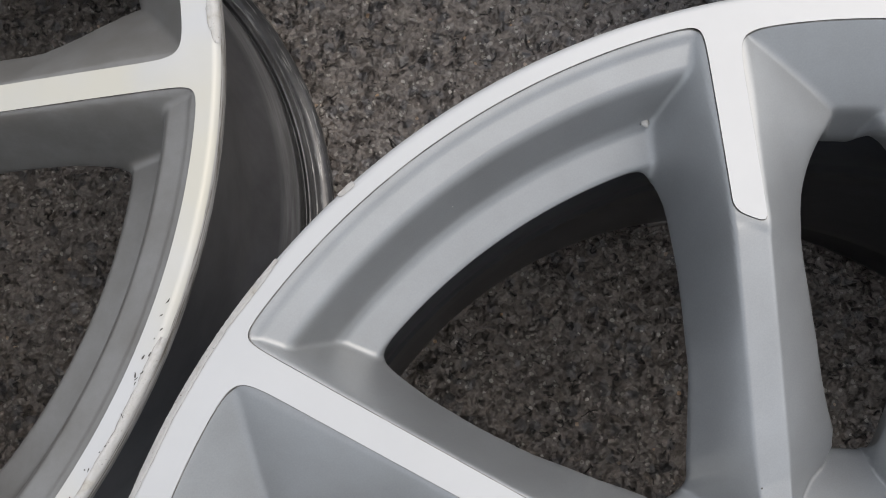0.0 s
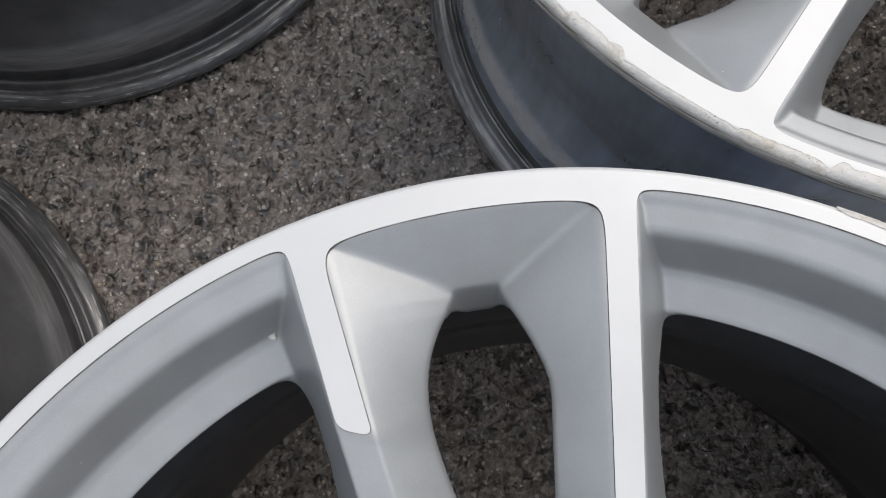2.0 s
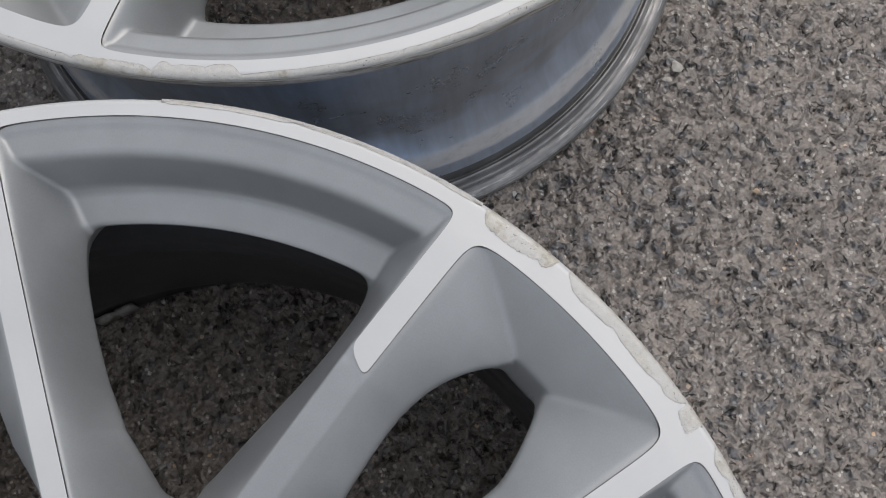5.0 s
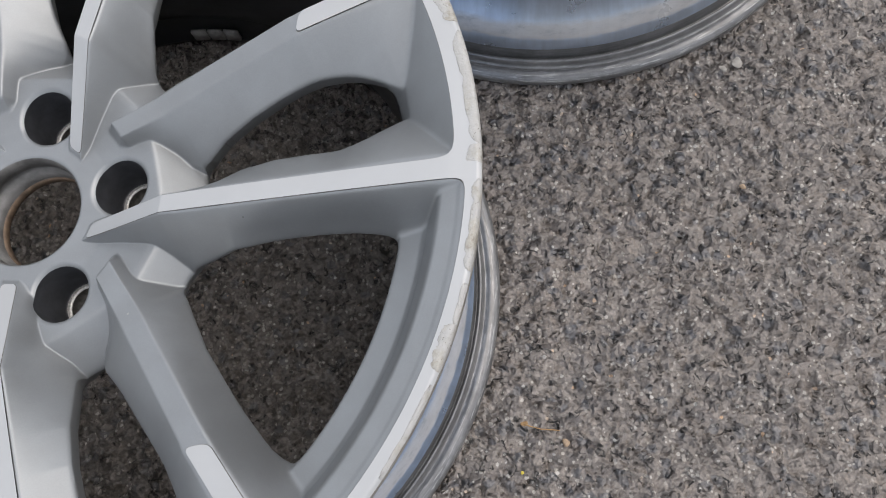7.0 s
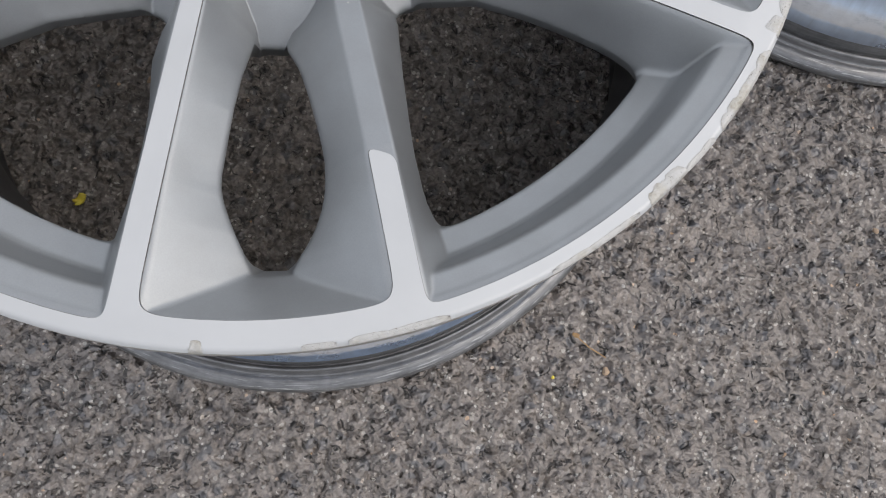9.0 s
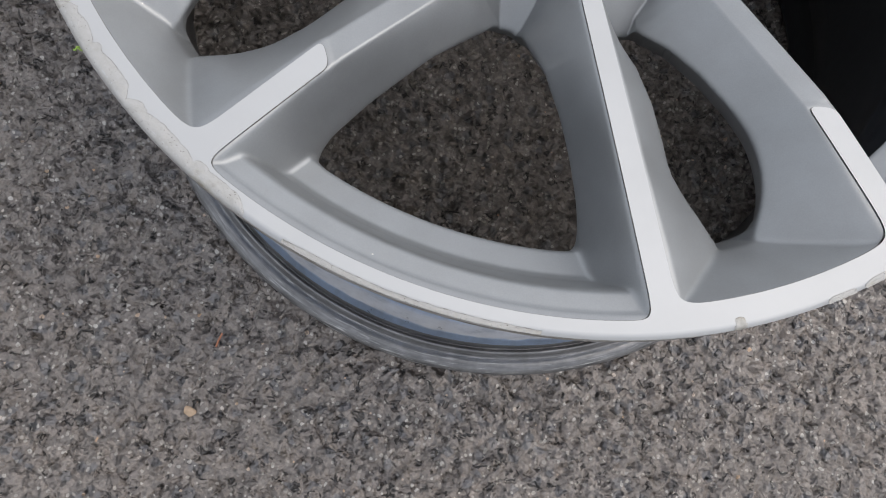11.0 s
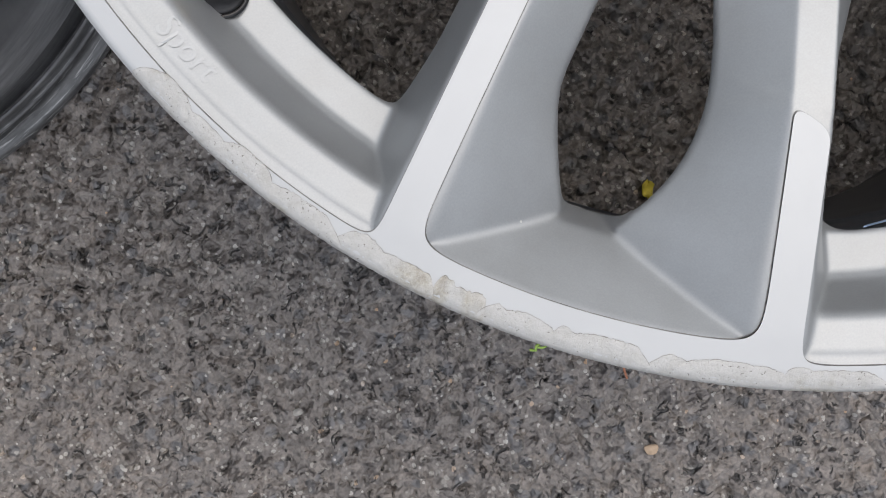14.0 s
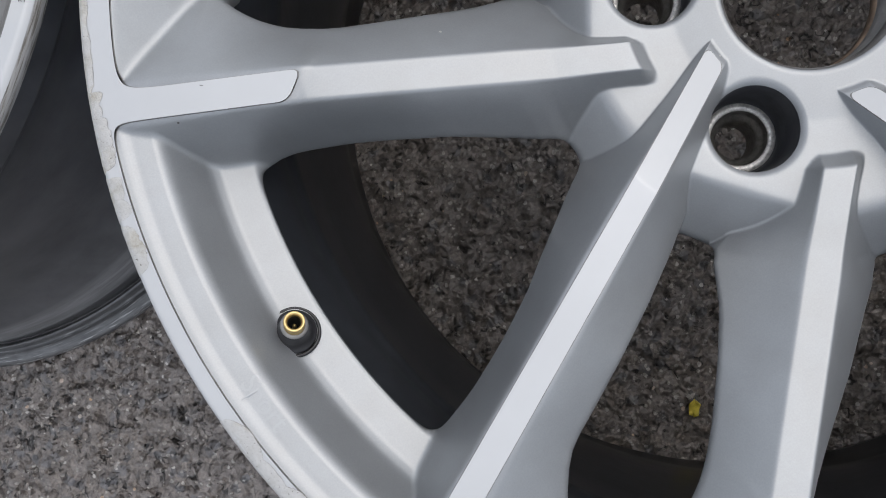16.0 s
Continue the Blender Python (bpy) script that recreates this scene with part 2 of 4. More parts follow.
def asphalt():
    m, nt, p = material("worn_asphalt")
    pos = position(nt)

    def warped(scale, amount):
        w = noise_tex(nt, scale, 3, 0.55)
        add = nt.nodes.new("ShaderNodeVectorMath")
        add.operation = "MULTIPLY_ADD"
        add.inputs[1].default_value = (amount, amount, 0.0)
        nt.links.new(w.outputs["Color"], add.inputs[0])
        nt.links.new(pos, add.inputs[2])
        return add.outputs[0]

    def vec(op, a, b):
        n = nt.nodes.new("ShaderNodeVectorMath")
        n.operation = op
        for i, v in enumerate((a, b)):
            if isinstance(v, tuple):
                n.inputs[i].default_value = v
            else:
                nt.links.new(v, n.inputs[i])
        return n

    def stone_cells(scale, where):
        """Broken stone faces: distance from each middle, three random values, and the height of a face tilted its own way."""
        v = nt.nodes.new("ShaderNodeTexVoronoi")
        v.voronoi_dimensions = "2D"
        v.inputs["Scale"].default_value = scale
        nt.links.new(where, v.inputs["Vector"])
        sp = nt.nodes.new("ShaderNodeSeparateColor")
        nt.links.new(v.outputs["Color"], sp.inputs[0])
        flat = vec("MULTIPLY", vec("SUBTRACT", where, v.outputs["Position"]).outputs[0], (1, 1, 0)).outputs[0]
        tilt = vec("DOT_PRODUCT", flat, vec("SUBTRACT", v.outputs["Color"], (0.5, 0.5, 0.5)).outputs[0]).outputs["Value"]
        return v.outputs["Distance"], sp.outputs, tilt

    soft, rough = warped(95, 0.0085), warped(150, 0.0026)
    fine = noise_tex(nt, 520, 2, 0.5)
    mid = noise_tex(nt, 130, 4, 0.6)
    d1, rnd1, tilt1 = stone_cells(125, soft)
    _, rnd2, tilt2 = stone_cells(265, rough)
    # binder-coated stones, grey to brown, each a little different
    curl = noise_tex(nt, 150, 1, 0.5)
    curl.inputs["Distortion"].default_value = 0.45
    base = ramp(nt, mid.outputs[0], [(0.28, (0.141, 0.124, 0.113)), (0.5, (0.188, 0.166, 0.152)), (0.72, (0.232, 0.206, 0.189))])
    own = ramp(nt, rnd1[1], [(0.0, (0.86, 0.86, 0.87)), (0.3, (0.96, 0.96, 0.96)), (0.65, (1.02, 1.02, 1.01)), (1.0, (1.14, 1.12, 1.09))])
    small = ramp(nt, rnd2[1], [(0.0, (0.84, 0.85, 0.86)), (0.5, (1.0, 1.0, 1.0)), (1.0, (1.15, 1.14, 1.13))])
    grain = ramp(nt, fine.outputs[0], [(0.28, (0.82, 0.82, 0.81)), (0.5, (1, 1, 1)), (0.72, (1.18, 1.18, 1.17))])
    col = base.outputs[0]
    for layer in (own, small, grain):
        col = mixed(nt, 1.0, col, layer.outputs[0], "MULTIPLY")
    # worn bluish stones
    body = ramp(nt, d1, [(0.36, (1, 1, 1)), (0.52, (0, 0, 0))])
    blue = calc(nt, "MULTIPLY", body.outputs[0], calc(nt, "GREATER_THAN", rnd1[0], 0.84))
    col = mixed(nt, calc(nt, "MULTIPLY", blue, 0.55), col, (0.150, 0.154, 0.166))
    # pale chips where the binder has worn off
    d3, rnd3, _ = stone_cells(310, warped(330, 0.0016))
    pale = ramp(nt, rnd3[1], [(0.0, (0.31, 0.29, 0.262)), (0.6, (0.40, 0.378, 0.345)), (0.95, (0.55, 0.53, 0.495)), (1.0, (0.56, 0.36, 0.21))])
    chip = calc(nt, "MULTIPLY", calc(nt, "LESS_THAN", d3, calc(nt, "ADD", 0.16, calc(nt, "MULTIPLY", rnd3[2], 0.34))), calc(nt, "GREATER_THAN", calc(nt, "ADD", rnd3[0], calc(nt, "MULTIPLY", noise_tex(nt, 42, 2, 0.5).outputs[0], 0.55)), 1.10))
    col = mixed(nt, calc(nt, "MULTIPLY", chip, 0.85), col, pale.outputs[0])
    # short curved crevices: thin folds of a curling noise, kept in patches, their shade painted dark
    def crevice_shade(scale, bend, patch, lo, hi, width, dark):
        f = noise_tex(nt, scale, 2, 0.5)
        f.inputs["Distortion"].default_value = bend
        fold = nt.nodes.new("ShaderNodeMath")
        fold.operation = "ABSOLUTE"
        nt.links.new(calc(nt, "SUBTRACT", f.outputs[0], 0.5), fold.inputs[0])
        gate = ramp(nt, noise_tex(nt, patch, 2, 0.5).outputs[0], [(lo, (0.5, 0.5, 0.5)), (hi, (0, 0, 0))])
        return ramp(nt, calc(nt, "ADD", fold.outputs[0], gate.outputs[0]), [(width * 0.2, (dark, dark * 0.97, dark * 0.95)), (width, (1, 1, 1))])

    c1 = crevice_shade(72, 0.6, 95, 0.51, 0.61, 0.050, 0.16)
    c2 = crevice_shade(130, 0.4, 110, 0.52, 0.62, 0.070, 0.45)
    col = mixed(nt, 1.0, col, c1.outputs[0], "MULTIPLY")
    col = mixed(nt, 1.0, col, c2.outputs[0], "MULTIPLY")
    grime = noise_tex(nt, 5, 5)
    g = ramp(nt, grime.outputs[0], [(0.3, (0.88, 0.875, 0.875)), (0.7, (1.08, 1.06, 1.04))])
    col = mixed(nt, 1.0, col, g.outputs[0], "MULTIPLY")
    nt.links.new(col, p.inputs["Base Color"])
    rg = ramp(nt, rnd2[2], [(0.0, (0.62, 0.62, 0.62)), (1.0, (0.34, 0.34, 0.34))])
    nt.links.new(rg.outputs[0], p.inputs["Roughness"])
    p.inputs["Specular IOR Level"].default_value = 0.85
    b0 = bump(nt, fine.outputs[0], 0.5, 0.0007, None)
    b1 = bump(nt, tilt2, 1.0, 0.85, None, b0.outputs[0])
    b2 = bump(nt, tilt1, 1.0, 0.90, None, b1.outputs[0])
    b2 = bump(nt, curl.outputs[0], 1.0, 0.0044, None, b2.outputs[0])
    b3 = bump(nt, c2.outputs[0], 0.8, 0.0010, None, b2.outputs[0])
    bump(nt, c1.outputs[0], 0.9, 0.0018, p, b3.outputs[0])
    return m


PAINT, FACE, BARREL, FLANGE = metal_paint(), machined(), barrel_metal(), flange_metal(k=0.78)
INNER = plain("black_coated_inner_barrel", (0.022, 0.025, 0.030), 0.30)
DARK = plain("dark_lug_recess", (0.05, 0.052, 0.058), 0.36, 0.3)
SEAT = plain("bare_seat_metal", (0.24, 0.228, 0.21), 0.42, 0.6, 420, 0.35)
RING_METAL = plain("worn_bright_metal", (0.70, 0.68, 0.645), 0.38, 0.4, 700, 0.4)
RUBBER = plain("black_rubber", (0.018, 0.018, 0.02), 0.34)
BRASS = plain("brass", (0.56, 0.42, 0.19), 0.32, 0.85)
DARK_METAL = plain("dull_grey_metal", (0.22, 0.215, 0.21), 0.5, 0.5, 90, 0.4)
RUST = plain("rusty_metal", (0.19, 0.135, 0.095), 0.6, 0.3, 160, 0.5)
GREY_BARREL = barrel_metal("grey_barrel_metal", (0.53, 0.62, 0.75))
BLACK_FLANGE, LIP = flange_metal("black_scuffed_flange", 0.5), lip_metal()
BLACK_BARREL, FACE_OLD = black_barrel(), machined("yellowed_machined_aluminium", 0.55)
ASPHALT, EDGE_LINE = asphalt(), coating_line()
# darker copy of the paint: shade on the left wheel, mixed with dust
SHADED_DUSTY_PAINT = metal_paint("shaded_dusty_silver_paint", (0.30, 0.302, 0.302), 0.75)


# ---- mesh helpers ----
def mesh_object(name, verts, faces, mat, parent=None, label="", smooth=True):
    me = bpy.data.meshes.new(name)
    me.from_pydata([tuple(v) for v in verts], [], [tuple(f) for f in faces])
    me.materials.append(mat)
    if smooth:
        me.polygons.foreach_set("use_smooth", [True] * len(me.polygons))
    me.update()
    ob = new(name, me)
    if parent is not None:
        ob.parent = parent
    if label:
        ob["label"] = label
    return ob


def part(name, bm, mat, parent, label=""):
    me = bpy.data.meshes.new(name)
    bm.to_mesh(me)
    bm.free()
    me.materials.append(mat)
    me.polygons.foreach_set("use_smooth", [True] * len(me.polygons))
    ob = new(name, me)
    ob.parent = parent
    if label:
        ob["label"] = label
    return ob


def lathe(profile, steps=160, closed=False):
    """Vertices and faces of a profile of (r, z) turned round the z axis."""
    n = len(profile)
    ang = np.linspace(0, 2 * np.pi, steps, endpoint=False)
    verts = [(r * math.cos(a), r * math.sin(a), z) for a in ang for r, z in profile]
    faces = []
    for i in range(steps):
        j = (i + 1) % steps
        for k in range(n if closed else n - 1):
            l = (k + 1) % n
            faces.append((i * n + k, j * n + k, j * n + l, i * n + l))
    return verts, faces


# ---- the wheel's shape ----
H = 0.2545          # height of the face above the ground
R_OUT = 0.2575
R_BORE = 0.0315
RING_W, RING_N = 0.2500, 0.2449     # inner edge of the machined ring at wide and narrow windows
HUB_Z = -0.0465


LUG = (0.056, 15.0, 0.0159)


def line_phi(a, b, r):
    """Clockwise angle in degrees at which the line x = a + b*y crosses radius r."""
    y = (-a * b + np.sqrt(np.maximum((a * b) ** 2 - (1 + b * b) * (a * a - r * r), 0))) / (1 + b * b)
    return np.degrees(np.arctan2(a + b * y, y))


def line_dist(a, b, x, y):
    return (x - a - b * y) / math.sqrt(1 + b * b)


LW, LN = (0.0222, 0.4490), (0.0135, 0.4356)     # long spoke, wide and narrow side
SW, SN = (-0.0251, 0.1120), (-0.0156, 0.1180)   # short spoke


def smin(vals, k):
    """Rounded minimum."""
    v = np.array(vals)
    m = v.min(0)
    return m - k * np.log(np.exp(-(v - m) / k).sum(0))


def smax(vals, k):
    """Greatest of all, with rounded inner corners about k high."""
    out = vals[0]
    for v in vals[1:]:
        h = np.clip(k - np.abs(out - v), 0, None)
        out = np.maximum(out, v) + h * h / (4 * k)
    return out


def knots(r, pairs):
    rr, pp = zip(*pairs)
    # a soft curve through the knots
    d = 0.006
    return (np.interp(r - d, rr, pp) + 2 * np.interp(r, rr, pp) + np.interp(r + d, rr, pp)) / 4


def hole_edges(r):
    wl = knots(r, [(0.03, -5), (0.045, -15), (0.06, -22), (0.08, -25.2), (0.09, -25.2), (0.1047, -26.0), (0.1265, -31.4), (0.15, -35.4), (0.17, -37.2), (0.1907, -38.2), (0.23, -38.5)])
    ws = knots(r, [(0.03, -40), (0.06, -24), (0.068, -20), (0.08, -16.6), (0.09, -16.6), (0.1046, -18.4), (0.1203, -13.8), (0.1394, -9.9), (0.16, -7.2), (0.177, -5.6), (0.2, -4.4), (0.23, -5.2)])
    ns = knots(r, [(0.03, -2), (0.06, 0), (0.079, 4), (0.09, 9), (0.101, 13.8), (0.12, 10.0), (0.14, 8.6), (0.16, 7.8), (0.175, 7.6), (0.19, 8.3), (0.2, 9.4), (0.21, 11.0), (0.22, 13.2)])
    nl = knots(r, [(0.03, 30), (0.06, 26), (0.079, 23.5), (0.09, 22), (0.107, 21.2), (0.134, 21.3), (0.165, 21.5), (0.1855, 21.7), (0.2, 20.0), (0.22, 17.3)])
    return wl, ws, ns, nl


def top_long(r):
    z = -0.0133 * np.clip((0.2425 - r) / 0.147, 0, 1) ** 1.25 - 0.585 * np.clip(0.0955 - r, 0, 1)
    return z - 1.2 * np.clip(0.0415 - r, 0, 1)


def top_short(r, cut, drop=0.0035):
    z = -0.0133 * np.clip((0.2425 - r) / 0.147, 0, 1) ** 1.25
    step = np.clip(cut / 0.004, 0, 1)
    step = step * step * (3 - 2 * step)
    z = z - drop * step - 0.19 * np.clip(0.18 - r, 0, 1)
    return z - 1.6 * np.clip(0.068 - r, 0, 1)


def wheel_field(x, y, side=0):
    """Height of the face, distance into the painted pockets, and distance into the windows, at places of one fifth of the wheel.
    side: 1 takes the painted height everywhere, -1 the machined one, 0 whichever is there."""
    r = np.hypot(x, y)
    phi = np.degrees(np.arctan2(x, y))
    lw, ln, sw, sn = (line_phi(*l, r) for l in (LW, LN, SW, SN))
    mid_l, mid_s = (lw + ln) / 2, (sw + sn) / 2
    in_w = (phi > mid_l) | (phi < mid_s)
    pw = np.where(phi > mid_l, phi - 72, phi)
    a = np.radians(pw)
    xw, yw = r * np.sin(a), r * np.cos(a)
    # distances from the machined edges
    c72, s72 = math.cos(radians(72)), math.sin(radians(72))
    xl, yl = xw * c72 + yw * s72, -xw * s72 + yw * c72       # turned onto the long spoke of the sector before
    d_lw = line_dist(*LW, xl, yl)
    d_sw = -line_dist(*SW, xw, yw)
    d_ln = -line_dist(*LN, x, y)
    d_sn = line_dist(*SN, x, y)
    d_sw = d_sw + 3 * np.clip(0.068 - r, 0, 1)
    d_sn = d_sn + 3 * np.clip(0.064 - r, 0, 1)
    d_w = smin([d_lw, d_sw, RING_W - r], 0.0024)
    d_n = smin([d_ln, d_sn, RING_N - r], 0.0036)
    # slanted end of the machined strip on the short spoke, tip of the long one
    cut = (0.1826 - 0.70 * (x - 0.0005)) - y
    near_s = np.abs(phi - mid_s) < 12
    near_l = np.abs(phi - mid_l) < 14
    pocket = np.where(in_w, d_w, d_n)
    pocket = np.where(near_s & (r < 0.21), smax([pocket, cut], 0.004), pocket)
    pocket = np.where(near_l & (r < 0.06), smax([pocket, 0.0425 - r], 0.004), pocket)
    pocket = np.where((r < 0.0425) | ((r < 0.17) & near_s), np.maximum(pocket, 0.002), pocket)
    # windows
    ewl, ews, ens, enl = hole_edges(r)
    t_wl = (pw - (lw - 72)) / (ewl - (lw - 72))
    t_ws = (sw - pw) / (sw - ews)
    t_wo = (RING_W - r) / (RING_W - 0.2152)
    t_nl = (ln - phi) / (ln - enl)
    t_ns = (phi - sn) / (ens - sn)
    t_no = (RING_N - r) / (RING_N - 0.2168)
    k = np.pi / 180
    h_w = smin([(pw - ewl) * k * r, (ews - pw) * k * r, 0.2152 - r, r - 0.1015], 0.0028)
    h_n = smin([(enl - phi) * k * r, (phi - ens) * k * r, 0.2168 - r, r - 0.1000], 0.0014)
    hole = np.where(in_w, h_w, h_n)
    # heights
    zl, zs, flank = top_long(r), top_short(r, cut), top_short(r, cut, 0.0006)
    deep_l = np.interp(r, [0.09, 0.1, 0.13, 0.2, 0.25], [-0.056, -0.055, -0.035, -0.033, -0.037])
    deep_s = np.interp(r, [0.07, 0.09, 0.1, 0.14, 0.25], [-0.046, -0.048, -0.053, -0.039, -0.038])
    deep_nl = np.interp(r, [0.09, 0.1, 0.13, 0.15, 0.17, 0.19, 0.205, 0.22, 0.25], [-0.053, -0.050, -0.030, -0.0230, -0.0210, -0.0205, -0.0228, -0.0275, -0.030])

    def wall(top, deep, t, lip=0.0003, soft=0.07, bow=0.25, fall=1.0):
        t, deep = np.clip(t, 0, 6), np.minimum(deep, top - 0.003)
        t = np.where(t > 1, 1 + fall * (t - 1), t)
        t = np.where(t < 1, (np.sqrt(t * t + soft * soft) - soft) / (math.sqrt(1 + soft * soft) - soft), t)      # rounded shoulder
        s = 0.35 * t + 0.65 * np.where(t < 1, t * t * (3 - 2 * np.clip(t, 0, 1)), t)
        return top - lip * np.clip(t * 14, 0, 1) + (deep - top) * ((1 - bow) * t + bow * s)

    zo = np.interp(np.clip(t_wo, 0, 6), [0, 0.012, 0.06, 0.125, 0.15, 0.34, 0.40, 0.58, 0.66, 1.0, 1.5, 6],
                   [0, -0.0006, -0.0012, -0.0030, -0.0032, -0.0056, -0.0080, -0.0262, -0.0292, -0.0342, -0.06, -0.3])
    hub = HUB_Z + 0.0050 * np.clip((r - 0.05) / 0.03, 0, 1) 
    chord = np.where(in_w, yw * math.cos(radians(20)) - xw * math.sin(radians(20)) - 0.0838, y * math.cos(radians(12.5)) + x * math.sin(radians(12.5)) - 0.0787)
    soft = np.sqrt(chord * chord + 0.0012 ** 2)
    hub = hub - 0.45 * (chord + soft)
    cap = np.maximum(np.maximum(zl, zs), hub)

    def blend(vals, most):
        """Rounded valleys, tighter where they run out near the machined face."""
        return smax(vals, np.clip((cap - np.maximum.reduce(vals)) * 0.45, 0.0008, most))

    z_w = blend([zo, wall(zl, deep_l, t_wl), wall(flank, deep_s, t_ws), hub], np.interp(r, [0.115, 0.16], [0.0015, 0.0042]))
    z_no = np.interp(np.clip(t_no, 0, 6), [0, 0.05, 0.80, 0.84, 1.0, 1.5, 6], [0, -0.0018, -0.0258, -0.0285, -0.0410, -0.08, -0.3])
    z_n = blend([z_no, wall(zl, deep_nl, t_nl, bow=0.0, fall=4.0), wall(flank, np.interp(r, [0.09, 0.1, 0.12, 0.14, 0.16, 0.18, 0.2, 0.22, 0.25], [-0.056, -0.053, -0.041, -0.0325, -0.027, -0.0235, -0.0235, -0.026, -0.028]), t_ns, bow=0.0, fall=4.0), hub], np.interp(r, [0.115, 0.16], [0.0012, 0.0022]))
    z = np.where(in_w, z_w, z_n)
    # the machined faces and the ring stay flat, the paint starts a hair below them
    flat = np.where(np.abs(phi - mid_s) < np.abs(phi - mid_l), zs, zl)
    flat = np.where(r > 0.2425, 0, flat)
    near = np.clip(0.0016 - np.abs(z - cap), 0, None) * np.clip((r - 0.085) / 0.02, 0, 1)
    z = np.where(pocket < 0 if side == 0 else side < 0, flat, np.minimum(z, cap) - near * near / 0.0064)
    z = z - np.clip(r - 0.2553, 0, 1) ** 2 * 420
    lug_d = np.hypot(x - LUG[0] * math.sin(radians(LUG[1])), y - LUG[0] * math.cos(radians(LUG[1]))) - LUG[2]
    z = z - 0.0016 * np.clip(1 - lug_d / 0.0026, 0, 1) ** 2 - 0.0012 * np.clip(1 - (r - R_BORE) / 0.002, 0, 1) ** 2
    # edges of the windows roll off
    z = z - 0.0006 * np.clip(1 + hole / 0.0013, 0, 1) ** 2
    return z, pocket, hole


def clip_mesh(pts, tris, s):
    """Keep the part of a flat triangle mesh where s > 0. Returns points, triangles and the numbers of the points on the cut."""
    keep = s > 0
    count = keep[tris].sum(1)
    whole = tris[count == 3]
    new_pts, edge_id, out = [], {}, []
    base = len(pts)

    def cross(i, j):
        key = (i, j) if i < j else (j, i)
        if key not in edge_id:
            u = s[i] / (s[i] - s[j])
            u = min(max(u, 0.02), 0.98)
            edge_id[key] = base + len(new_pts)
            new_pts.append(pts[i] + u * (pts[j] - pts[i]))
        return edge_id[key]

    for t in tris[(count == 1) | (count == 2)]:
        a, b, c = (int(v) for v in t)
        for _ in range(3):
            if (keep[a] and not keep[b] and not keep[c]) or (not keep[a] and keep[b] and keep[c]):
                break
            a, b, c = b, c, a
        ab, ac = cross(a, b), cross(a, c)
        if keep[a]:
            out.append((a, ab, ac))
        else:
            out.append((ab, b, c))
            out.append((ab, c, ac))
    allp = np.vstack([pts, np.array(new_pts).reshape(-1, 2)]) if new_pts else pts
    allt = np.vstack([whole, np.array(out, int).reshape(-1, 3)]) if out else whole
    used = np.unique(allt)
    remap = -np.ones(len(allp), int)
    remap[used] = np.arange(len(used))
    cut = remap[np.array(sorted(edge_id.values()), int)] if edge_id else np.zeros(0, int)
    return allp[used], remap[allt], cut[cut >= 0]




